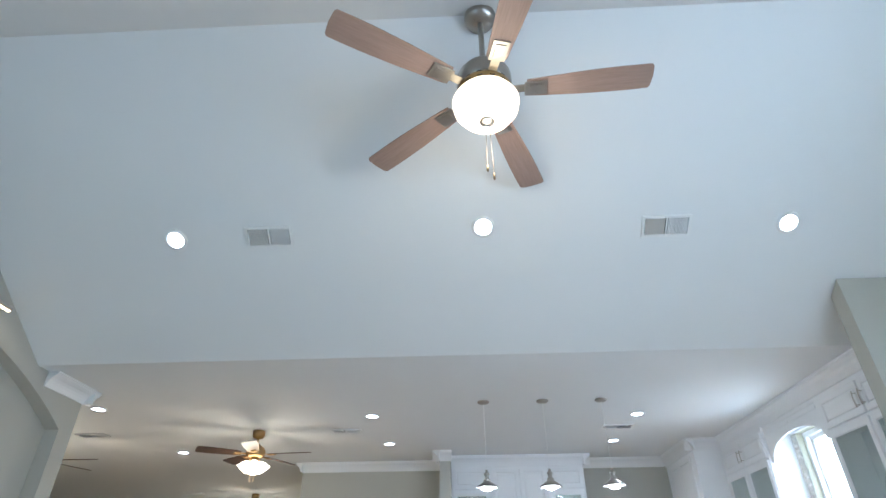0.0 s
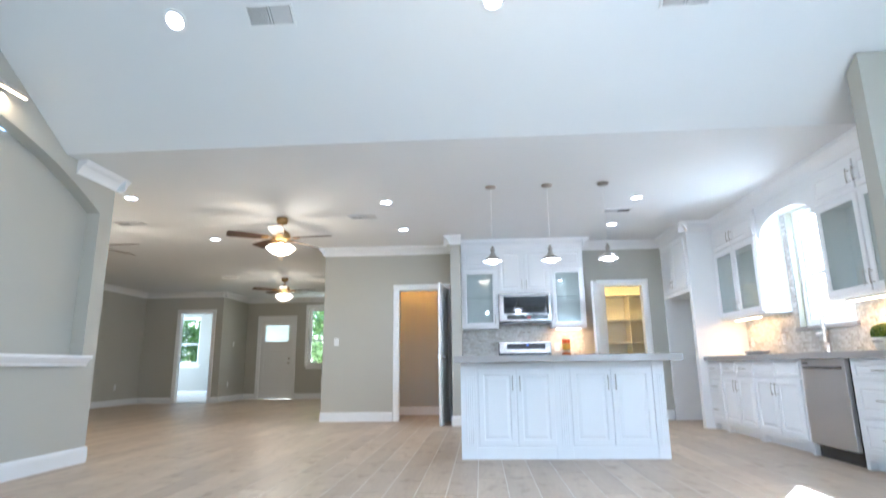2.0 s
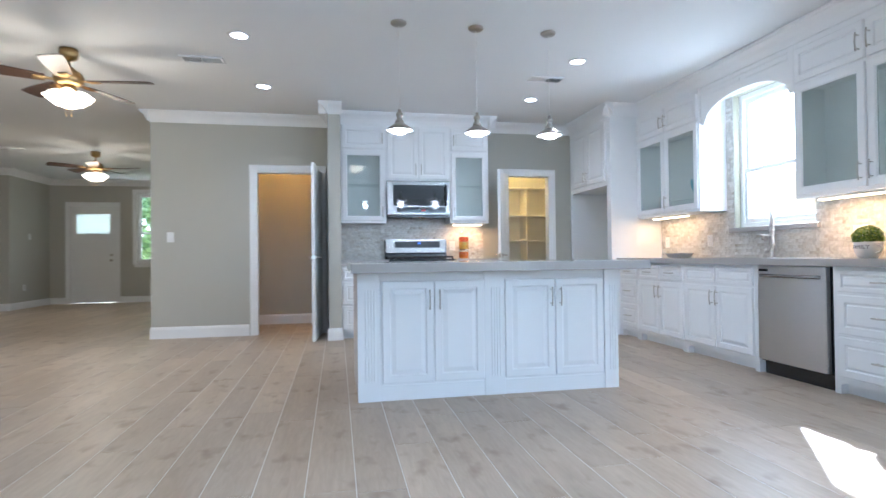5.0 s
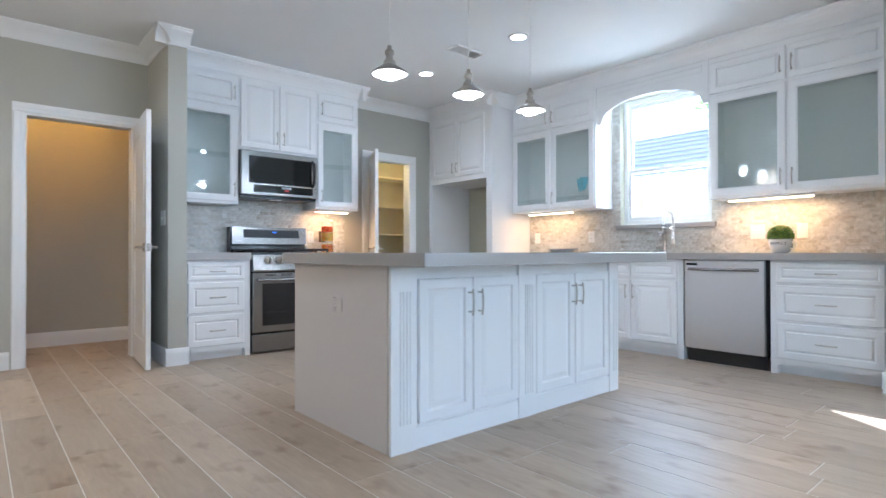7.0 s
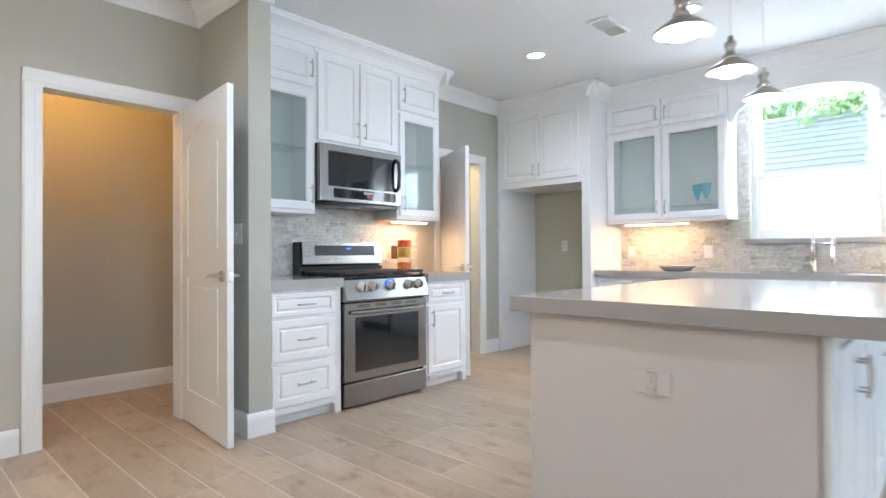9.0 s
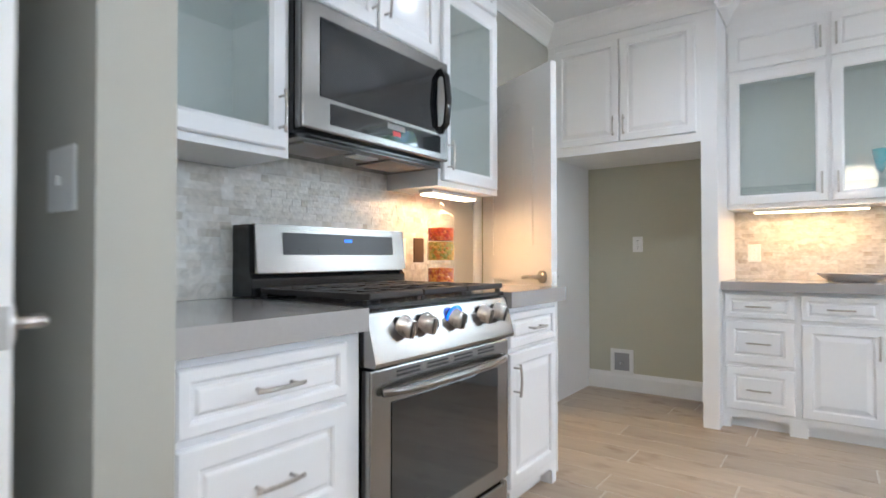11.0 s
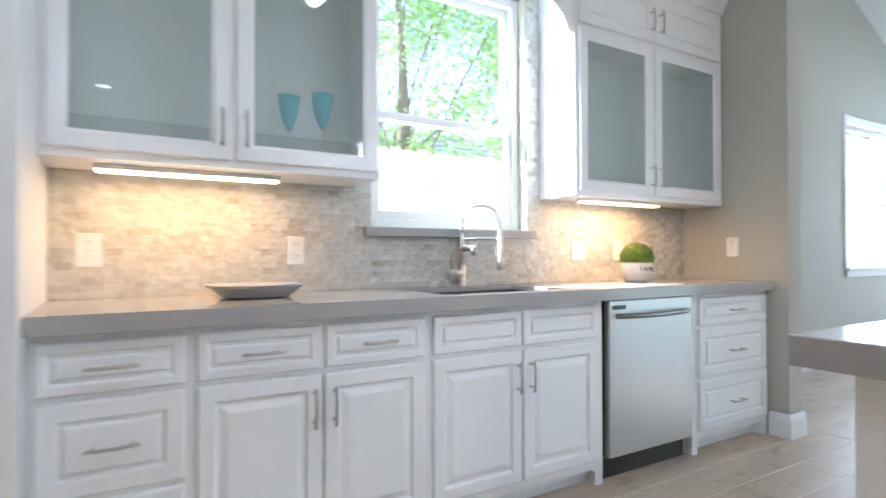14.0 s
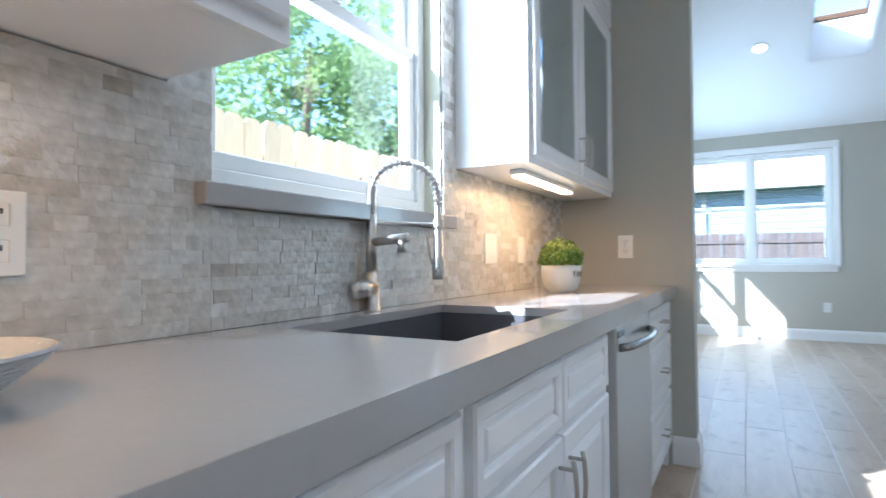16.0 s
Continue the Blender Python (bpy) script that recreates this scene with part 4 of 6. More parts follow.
bm = bmesh.new()
box(bm, 0, 0, 0, 0.048, XE - 3.032, 2.60)
part("side_panel", bm, CAB, al)
part("side_panel", boxes((1.035, 0, 0, 1.128, XE - 3.032, 2.60)), CAB, al)
part("upper_box", boxes((0.0485, 0.0, 1.785, 1.0345, XE - 3.032, 2.60)), CAB, al)
fronts(al, [("door", 0.065, 1.845, 0.525, 2.55, ("v", 0.495, 1.95)), ("door", 0.535, 1.845, 1.01, 2.55, ("v", 0.565, 1.95))], Matrix())

# upper cabinets
upper_unit("white wall cabinet with glass doors holding teal glasses", EAST(7.602, 3.382), 1.135, 0.313, 1.375, 2.60,
           [("glass", 0.02, 1.40, 0.555, 2.26, ("v", 0.525, 1.51)), ("glass", 0.575, 1.40, 1.12, 2.26, ("v", 0.605, 1.51)),
            ("door", 0.02, 2.285, 0.555, 2.55, ("v", 0.525, 2.40)), ("door", 0.575, 2.285, 1.12, 2.55, ("v", 0.605, 2.40))], True, (1.509,))
upper_unit("white wall cabinet with two glass doors beside the window", EAST(5.344, 3.41), 1.28, 0.285, 1.375, 2.60,
           [("glass", 0.02, 1.40, 0.60, 2.26, ("v", 0.57, 1.51)), ("glass", 0.62, 1.40, 1.24, 2.26, ("v", 0.65, 1.51)),
            ("door", 0.02, 2.285, 0.60, 2.55, ("v", 0.57, 2.40)), ("door", 0.62, 2.285, 1.24, 2.55, ("v", 0.65, 2.40))], True)
# arched valance between them
bm = bmesh.new()
a0, a1 = 5.346, 6.464
n_ = 28
for i in range(n_):
    u, v = a0 + (a1 - a0) * i / n_, a0 + (a1 - a0) * (i + 1) / n_

    def az(q):
        s = (q - (a0 + a1) / 2) / ((a1 - a0) / 2 - 0.045)
        return 2.225 if abs(s) >= 1 else 2.225 + 0.205 * math.sqrt(max(0.0, 1 - s * s)) ** 0.9
    prism(bm, [(u, az(u)), (v, az(v)), (v, 2.60), (u, 2.60)], "x", 3.41, 3.43)
bmesh.ops.remove_doubles(bm, verts=bm.verts, dist=1e-5)
va = whole("valance", bm, CAB, "white arched valance board over the kitchen window", "valance")
part("trim_strip", boxes((3.402, 5.40, 2.555, 3.4095, 6.40, 2.567)), CAB, va)
for a, b in ((5.40, 5.86), (5.93, 6.40)):
    part("trim_panel", boxes((3.404, a, 2.505, 3.4095, b, 2.53)), CAB, va)
CABCROWN = [(0.001, 0), (0.001, -0.14), (0.012, -0.14), (0.016, -0.12), (0.022, -0.105), (0.03, -0.085), (0.05, -0.06), (0.07, -0.045), (0.085, -0.035), (0.09, -0.02), (0.10, -0.016), (0.10, 0)]
for p, q, o in (((3.409, 4.06, ZC - 0.001), (3.409, 7.60, ZC - 0.001), W_), ((3.029, 7.50, ZC - 0.001), (3.029, 8.73, ZC - 0.001), W_), ((2.93, 7.60, ZC - 0.001), (3.41, 7.60, ZC - 0.001), S_),
                ((-0.118, 8.424, ZC - 0.001), (1.86, 8.424, ZC - 0.001), S_), ((1.76, 8.324, ZC - 0.001), (1.76, YN, ZC - 0.001), E_)):
    run("cabinet_crown", CABCROWN, p, q, o, CAB, "white crown moulding over the cabinets")
structure("cabinet_soffit", boxes((3.43, 4.062, 2.602, XE, 7.598, ZC), (3.05, 7.602, 2.602, XE, 8.728, ZC), (-0.116, 8.445, 2.602, 1.758, YN, ZC)), CAB, "white filler over the cabinets")

# White strip added over the window to imitate glare up to the arch.
structure("window_head_panel", boxes((XE - 0.02, 5.348, 2.505, XE - 0.0005, 6.462, 2.60)), TRIM, "white panel added over the kitchen window to imitate glare")

# north run
NORTH = lambda x, y=8.095: pose(x, y, 0)
base_unit("white three-drawer base cabinet beside the range", NORTH(-0.117), 0.545,
          [("drawer", 0.015, 0.685, 0.485, 0.83, "h"), ("drawer", 0.015, 0.405, 0.485, 0.665, "h"), ("drawer", 0.015, 0.12, 0.485, 0.385, "h")], 0.63, (False, True))
base_unit("white base cabinet with one drawer and one door", NORTH(1.245), 0.495,
          [("drawer", 0.02, 0.685, 0.455, 0.83, "h"), ("door", 0.02, 0.12, 0.455, 0.665, ("v", 0.05, 0.56))], 0.63, (False, True))
whole("countertop", boxes((-0.117, 8.055, 0.854, 0.428, YN - 0.001, 0.918)), QUARTZ, "grey quartz countertop left of the range", "countertop")["label"] = "grey quartz countertop between wall stub and range"
whole("countertop", boxes((1.243, 8.055, 0.854, 1.775, YN - 0.001, 0.918)), QUARTZ, "grey quartz countertop beside the pantry door", "countertop")
UP = lambda x: pose(x, 8.425, 0)
upper_unit("white wall cabinet with a glass door beside the wall stub", UP(-0.117), 0.56, 0.30, 1.375, 2.60,
           [("glass", 0.02, 1.40, 0.54, 2.27, ("v", 0.51, 1.51)), ("door", 0.02, 2.295, 0.54, 2.57, ("v", 0.51, 2.42))], True, (1.85,))
upper_unit("white two-door wall cabinet over the microwave", UP(0.445), 0.80, 0.30, 1.90, 2.60,
           [("door", 0.015, 1.925, 0.395, 2.57, ("v", 0.365, 2.04)), ("door", 0.405, 1.925, 0.785, 2.57, ("v", 0.435, 2.04))], False)
upper_unit("white wall cabinet with a glass door beside the pantry", UP(1.247), 0.513, 0.30, 1.375, 2.60,
           [("glass", 0.02, 1.40, 0.49, 2.27, ("v", 0.05, 1.51)), ("door", 0.02, 2.295, 0.49, 2.57, ("v", 0.05, 2.42))], True, (1.85,))

# ---- island ----
isl = thing("kitchen_island", "white kitchen island with four panel doors and a darker side", "kitchen island", pose(-0.035, 5.277, 0))
IW, ID = 1.845, 0.945
part("carcass", boxes((0.02, 0.0, 0.0, IW, ID - 0.001, 0.852)), CAB, isl)
part("side_panel", boxes((0.0, 0.012, 0.0, 0.0195, ID, 0.852)), ISLAND_SIDE, isl, "flat side, darker than the white fronts")
for x0, x1 in ((-0.003, 0.14), (0.855, 1.0), (1.745, 1.848)):
    bm = bmesh.new()
    box(bm, x0, -0.02, 0.0, x1, -0.0005, 0.852, 0.002)
    pl = part("pilaster", bm, CAB, isl)
    k = 4 if x1 - x0 > 0.12 else 3
    for i in range(k):
        xc = (x0 + x1) / 2 + (i - (k - 1) / 2) * 0.019 + 0.012
        bm = bmesh.new()
        prism(bm, [(xc - 0.007, -0.0205), (xc - 0.004, -0.025), (xc + 0.004, -0.025), (xc + 0.007, -0.0205)], "z", 0.13, 0.735)
        part("reed", bm, CAB, pl)
part("plinth", boxes((0.14, -0.012, 0.0, 0.855, -0.0005, 0.10), (1.0, -0.012, 0.0, 1.745, -0.0005, 0.10)), CAB, isl)
fronts(isl, [("door", 0.16, 0.115, 0.505, 0.79, ("v", 0.475, 0.665)), ("door", 0.512, 0.115, 0.855, 0.79, ("v", 0.542, 0.665)),
             ("door", 1.005, 0.115, 1.368, 0.79, ("v", 1.338, 0.665)), ("door", 1.375, 0.115, 1.738, 0.79, ("v", 1.405, 0.665))], Matrix())
NX = [0.10, 0.655, 1.21, 1.765]
fronts(isl, [q for a, b in zip(NX, NX[1:]) for q in (("drawer", a + 0.008, 0.615, b - 0.008, 0.80, None), ("door", a + 0.008, 0.115, b - 0.008, 0.595, None))], pose(IW, ID, 0, 0, 0, 180))
bm = bmesh.new()
box(bm, -0.085, 4.96, 0.854, 1.895, 6.285, 0.913, 0.003)
whole("island_countertop", bm, QUARTZ, "thick grey quartz island countertop", "countertop")


def wall_plate(label, m, kind="outlet", w=0.078, h=0.122, mat=None):
    """A white plate: outlet, switch or blank; its back at local y = 0, facing -y."""
    th = thing("outlet_plate" if kind == "outlet" else "switch_plate" if kind == "switch" else "blank_plate", label, "outlet" if kind == "outlet" else "switch" if kind == "switch" else "plate", m)
    bm = bmesh.new()
    box(bm, -w / 2, -0.007, -h / 2, w / 2, 0, h / 2, 0.0025)
    part("cover", bm, mat or WHITE_PLASTIC, th)
    if kind == "outlet":
        for z in (-0.026, 0.026):
            bm = bmesh.new()
            box(bm, -0.017, -0.009, z - 0.017, 0.017, -0.0072, z + 0.017, 0.003)
            r = part("receptacle", bm, mat or WHITE_PLASTIC, th)
            part("slot", boxes((-0.008, -0.0098, z + 0.001, -0.0055, -0.0091, z + 0.009), (0.0055, -0.0098, z + 0.001, 0.008, -0.0091, z + 0.009), (-0.002, -0.0098, z - 0.010, 0.002, -0.0091, z - 0.006)), BLACK, r)
        part("screw", lathe(bmesh.new(), [(0, 0), (0.003, 0)], 0, 0, 0, 8), NICKEL, th, "", pose(0, -0.0092, 0, 90, 0, 0))
    elif kind == "switch":
        n2 = max(1, round(w / 0.05) - 1)
        for i in range(n2):
            xc = (i - (n2 - 1) / 2) * 0.046
            bm = bmesh.new()
            box(bm, xc - 0.006, -0.016, -0.012, xc + 0.006, -0.0072, 0.006, 0.002)
            part("toggle", bm, WHITE_PLASTIC, th)
    return th


FW = lambda x, y, z: pose(x, y, z, 0, 0, -90)    # on a wall that faces -x
FE = lambda x, y, z: pose(x, y, z, 0, 0, 90)     # on a wall that faces +x
FS = lambda x, y, z: pose(x, y, z)               # faces -y
FN = lambda x, y, z: pose(x, y, z, 0, 0, 180)    # faces +y
for y in (6.727, 7.478):
    wall_plate("white outlet on the mosaic backsplash", FW(XE - 0.012, y, 1.085), "outlet")
wall_plate("white double plate on the mosaic backsplash", FW(XE - 0.012, 5.05, 1.09), "blank", 0.115)
wall_plate("white plate on the mosaic backsplash", FW(XE - 0.012, 4.715, 1.09), "blank")
wall_plate("white outlet on the wall end", FN(3.34, 4.061, 1.11), "outlet")
wall_plate("white outlet in the refrigerator alcove", FW(XE - 0.001, 8.28, 1.16), "outlet")
wall_plate("white switch on the closet wall", FS(-2.14, YN - 0.001, 1.22), "switch")
wall_plate("white double switch on the wall stub", FW(-0.263, 8.185, 1.205), "switch", 0.125)
wall_plate("pale outlet on the island side", FW(-0.0355, 5.745, 0.652), "outlet", 0.125, 0.078, ISLAND_SIDE)
wall_plate("white outlet over the range counter", FS(1.335, YN - 0.012, 1.09), "outlet")
wall_plate("white outlet under the south window", FN(1.91, YS + 0.001, 0.42), "outlet")
wall_plate("white outlet low on the front room wall", FE(-8.399, 12.6, 0.42), "outlet")
wall_plate("white outlet low on the short wall", FE(-6.349, 14.0, 0.42), "outlet")
wall_plate("white thermostat on the short wall", FE(-6.349, 14.2, 1.45), "blank")

# ---- appliances ----
rg = thing("gas_range", "stainless steel gas range with black oven window", "stove", pose(0.435, 8.075, 0))
RW = 0.80
part("body", boxes((0.0, 0.03, 0.012, RW, 0.645, 0.905)), BLACK, rg)
bm = bmesh.new()
box(bm, 0.008, -0.006, 0.02, RW - 0.008, 0.029, 0.178, 0.005)
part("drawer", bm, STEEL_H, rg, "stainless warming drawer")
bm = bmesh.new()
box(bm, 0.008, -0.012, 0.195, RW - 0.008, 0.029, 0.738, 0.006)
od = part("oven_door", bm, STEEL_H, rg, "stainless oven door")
part("window", (lambda b: (box(b, 0.095, -0.0150, 0.255, RW - 0.095, -0.0125, 0.635, 0.001), b)[1])(bmesh.new()), BLACK_GLASS, od, "black oven glass")
for i in range(4):
    xa = 0.12 + i * 0.15
    for k in range(2):
        part("vent_slot", boxes((xa, -0.0135, 0.705 + k * 0.012, xa + 0.11, -0.0121, 0.711 + k * 0.012)), BLACK, od)
bm = bmesh.new()
tube(bm, [(0.05 + 0.70 * i / 14, -0.018 - 0.045 * math.sin(math.pi * i / 14) ** 0.45, 0.672) for i in range(15)], 0.013, 10)
part("handle", bm, STEEL_H, od, "curved steel handle", smooth=True)
bm = bmesh.new()
prism(bm, [(-0.032, 0.748), (-0.012, 0.748), (0.06, 0.748), (0.06, 0.903), (0.012, 0.903), (0.0, 0.898), (-0.036, 0.760)], "x", 0.004, RW - 0.004)
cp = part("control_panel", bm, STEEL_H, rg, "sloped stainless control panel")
for i, x in enumerate((0.145, 0.252, 0.415, 0.595, 0.70)):
    q = pose(x, -0.011, 0.853, 104, 0, 0)
    kn = part("knob", lathe(bmesh.new(), [(0.034, 0.0), (0.034, 0.007), (0.0305, 0.009), (0.029, 0.036), (0.027, 0.040), (0, 0.041)], seg=28), NICKEL, cp, "", q, True)
    if i == 2:
        tagged(kn, "nickel knob with blue light ring")
    part("grip", boxes((-0.006, -0.025, 0.041, 0.006, 0.025, 0.048)), STEEL_H, rg, "", q)
part("indicator_ring", lathe(bmesh.new(), [(0.0365, 0.0), (0.044, 0.0), (0.044, 0.004), (0.0365, 0.004)], seg=24), BLUE_LED, cp, "blue lit ring", pose(0.415, -0.011, 0.853, 104, 0, 0))
bm = bmesh.new()
box(bm, 0.0, 0.012, 0.9055, RW, 0.529, 0.922, 0.004)
part("cooktop", bm, BLACK, rg, "black enamel cooktop")
for x, y, r in ((0.14, 0.15, 0.045), (0.14, 0.40, 0.036), (0.40, 0.29, 0.05), (0.66, 0.15, 0.05), (0.66, 0.40, 0.034)):
    part("burner", lathe(bmesh.new(), [(r * 1.25, 0), (r * 1.2, 0.008), (r, 0.010), (r, 0.016), (0, 0.018)], x, y, 0.9225, 20), IRON, rg, smooth=True)
for k in range(3):
    x0, x1 = 0.022 + k * 0.254, 0.022 + k * 0.254 + 0.248
    bm = bmesh.new()
    for y in (0.014, 0.265, 0.505):
        box(bm, x0, y - 0.009, 0.936, x1, y + 0.009, 0.956, 0.005)
    for y in (0.095, 0.18, 0.345, 0.425):
        box(bm, x0 + 0.012, y - 0.006, 0.936, x1 - 0.012, y + 0.006, 0.952, 0.003)
    for x in (x0 + 0.007, (x0 + x1) / 2, x1 - 0.007):
        box(bm, x - 0.007, 0.014, 0.935, x + 0.007, 0.505, 0.953, 0.003)
    for x in (x0 + 0.065, x1 - 0.065):
        for ya, yb in ((0.024, 0.10), (0.18, 0.257), (0.273, 0.35), (0.42, 0.497)):
            box(bm, x - 0.006, ya, 0.934, x + 0.006, yb, 0.948, 0.002)
    for x in (x0 + 0.008, x1 - 0.008):
        for y in (0.024, 0.505):
            box(bm, x - 0.008, y - 0.008, 0.9225, x + 0.008, y + 0.008, 0.934)
    part("grate", bm, IRON, rg, "black cast-iron grate")
bm = bmesh.new()
prism(bm, [(0.53, 0.9225), (0.645, 0.9225), (0.645, 1.172), (0.55, 1.172), (0.543, 1.0), (0.53, 0.985)], "x", 0.0, RW)
bgd = part("backguard", bm, BLACK, rg, "black backguard")
bm = bmesh.new()
prism(bm, [(0.515, 1.005), (0.544, 1.005), (0.551, 1.175), (0.531, 1.175)], "x", 0.012, RW - 0.012)
part("fascia", bm, STEEL_H, bgd, "stainless fascia")
bm = bmesh.new()
prism(bm, [(0.5185, 1.068), (0.521, 1.068), (0.528, 1.148), (0.5255, 1.148)], "x", 0.123, 0.708)
part("display", bm, TOUCH_GLASS, bgd, "dark touch display")
bm = bmesh.new()
prism(bm, [(0.5215, 1.118), (0.5225, 1.118), (0.5237, 1.130), (0.5227, 1.130)], "x", 0.42, 0.46)
part("clock_digits", bm, BLUE_LED, bgd, "blue lit clock")

mw = thing("microwave", "stainless over-the-range microwave with dark window", "microwave", pose(0.446, 8.375, 0))
MW = 0.795
part("body", boxes((0.0, 0.03, 1.458, MW, 0.354, 1.896)), BLACK, mw)
bm = bmesh.new()
box(bm, 0.0, -0.012, 1.470, MW, 0.029, 1.896, 0.008)
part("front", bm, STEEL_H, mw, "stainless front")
part("window", (lambda b: (box(b, 0.075, -0.0155, 1.585, 0.715, -0.0125, 1.845, 0.001), b)[1])(bmesh.new()), BLACK_GLASS, mw, "dark window")
part("control_strip", boxes((0.12, -0.0145, 1.500, 0.735, -0.0125, 1.570)), BLACK_GLASS, mw, "dark control strip")
part("sticker", boxes((0.43, -0.0155, 1.519, 0.475, -0.0148, 1.537)), RED_LABEL, mw, "small red sticker")
part("screen", boxes((0.40, -0.0155, 1.542, 0.50, -0.0148, 1.562)), GREY_PLASTIC, mw)
bm = bmesh.new()
tube(bm, [(0.735, -0.012, 1.59), (0.735, -0.045, 1.62), (0.735, -0.056, 1.72), (0.735, -0.045, 1.82), (0.735, -0.012, 1.85)], 0.015, 10)
part("handle", bm, BLACK, mw, "black curved handle", smooth=True)
part("underside", boxes((0.01, 0.02, 1.445, MW - 0.01, 0.345, 1.4575)), BLACK, mw, "dark metal underside")
for xa in (0.07, 0.50):
    part("grease_filter", boxes((xa, 0.06, 1.440, xa + 0.22, 0.25, 1.4445)), GREY_PLASTIC, mw)
part("lens", boxes((0.33, 0.08, 1.440, 0.45, 0.14, 1.4445)), WHITE_PLASTIC, mw)
part("vent_slot", boxes((0.05, 0.005, 1.4525, MW - 0.05, 0.018, 1.4575)), BLACK, mw)

# ---- lamps of the place ----
CANS = [(-0.92, 6.2), (-0.90, 7.52), (2.03, 6.32), (2.03, 7.56), (-3.76, 5.72), (-3.80, 7.8)]


def can_light(m, label):
    th = thing("recessed_light", label, "ceiling light", m, "recessed ceiling lights")
    part("trim_ring", lathe(bmesh.new(), [(0.062, 0), (0.088, 0), (0.086, -0.006), (0.064, -0.009), (0.062, 0)], seg=32), TRIM, th, "white trim ring", smooth=True)
    part("lens", lathe(bmesh.new(), [(0, -0.006), (0.0615, -0.006), (0.0615, 0), (0, 0)], seg=32), LED, th, "lit lens")
    return th


def slope_pose(x, y):
    k = (ZR - ZC) / (YV - YR)
    if y > YR:
        return pose(x, y, ZC + k * (YV - y) - 0.001, -math.degrees(math.atan(k)), 0, 0)
    return pose(x, y, south_z(y) - 0.001, math.degrees(math.atan(KS)), 0, 0)


first_can = can_light(pose(CANS[0][0], CANS[0][1], ZC - 0.001), "white recessed led light in the ceiling, lit")
for x, y in CANS[1:]:
    copy_thing(first_can, pose(x, y, ZC - 0.001))
for x, y in CANS:
    lamp("can_glow", "SPOT", x, y, ZC - 0.03, 3.2, COOL, 0.06)
for x, y in ((-2.055, 3.522), (0.306, 3.503), (2.563, 3.54), (2.62, 0.24)):
    copy_thing(first_can, slope_pose(x, y))
    m = slope_pose(x, y)
    o = lamp("can_glow", "SPOT", 0, 0, 0, 3.2, COOL, 0.06)
    o.matrix_world = m @ pose(0, 0, -0.03)


def pendant(m):
    th = thing("pendant_light", "brushed nickel barn pendant on a thin cord, lit", "pendant light", m, "pendants over the island")
    part("canopy", lathe(bmesh.new(), [(0, 0), (0.062, 0), (0.062, -0.008), (0.05, -0.02), (0.012, -0.026), (0, -0.026)]), FAN_NICKEL, th, smooth=True)
    part("cord", tube(bmesh.new(), [(0, 0, -0.02), (0, 0, -0.67)], 0.0022, 6), WHITE_PLASTIC, th, "pale cord")
    part("socket", lathe(bmesh.new(), [(0, -0.665), (0.012, -0.667), (0.014, -0.69), (0.026, -0.695), (0.027, -0.715), (0.020, -0.718), (0.021, -0.745), (0.032, -0.752), (0.036, -0.775), (0.0, -0.775)], seg=24), FAN_NICKEL, th, smooth=True)
    part("shade", lathe(bmesh.new(), [(0.034, -0.772), (0.045, -0.780), (0.075, -0.800), (0.100, -0.818), (0.106, -0.826), (0.106, -0.832), (0.102, -0.832), (0.098, -0.822), (0.072, -0.806), (0.040, -0.786), (0.030, -0.782)], seg=36),
         FAN_NICKEL, th, "flared metal shade", smooth=True)
    part("reflector", lathe(bmesh.new(), [(0.036, -0.789), (0.070, -0.809), (0.096, -0.826)], seg=36), TRIM, th, "white inside of the shade", smooth=True)
    part("bulb", lathe(bmesh.new(), [(0, -0.775), (0.022, -0.785), (0.045, -0.812), (0.052, -0.83), (0.045, -0.848), (0.022, -0.848), (0, -0.860)], seg=24), BULB, th, "lit bulb", smooth=True)
    return th


p0 = pendant(pose(0.31, 5.76, ZC - 0.001))
for x in (0.918, 1.517):
    copy_thing(p0, pose(x, 5.76, ZC - 0.001))
for x in (0.31, 0.918, 1.517):
    lamp("pendant_glow", "POINT", x, 5.76, ZC - 0.90, 1.2, COOL, 0.04)

# under-cabinet bars
for label, watts, x0, y0, x1, y1 in (("lit warm led bar under the glass-door cabinet", 0.55, 3.48, 6.84, 3.535, 7.46), ("lit warm led bar under the window-side cabinet", 0.95, 3.47, 4.58, 3.53, 5.22), ("lit warm led bar under the pantry-side cabinet", 0.6, 1.31, 8.50, 1.69, 8.585)):
    th = thing("under_cabinet_light", label, "light bar")
    bm = bmesh.new()
    box(bm, x0, y0, 1.356, x1, y1, 1.3745, 0.004)
    part("housing", bm, WHITE_PLASTIC, th)
    bm = bmesh.new()
    box(bm, x0 + 0.005, y0 + 0.008, 1.347, x1 - 0.005, y1 - 0.008, 1.3555, 0.003)
    part("diffuser", bm, LED_WARM, th, "lit diffuser")
    lamp("bar_glow", "AREA", (x0 + x1) / 2, (y0 + y1) / 2, 1.342, watts, (1.0, 0.52, 0.19), x1 - x0, None, y1 - y0)

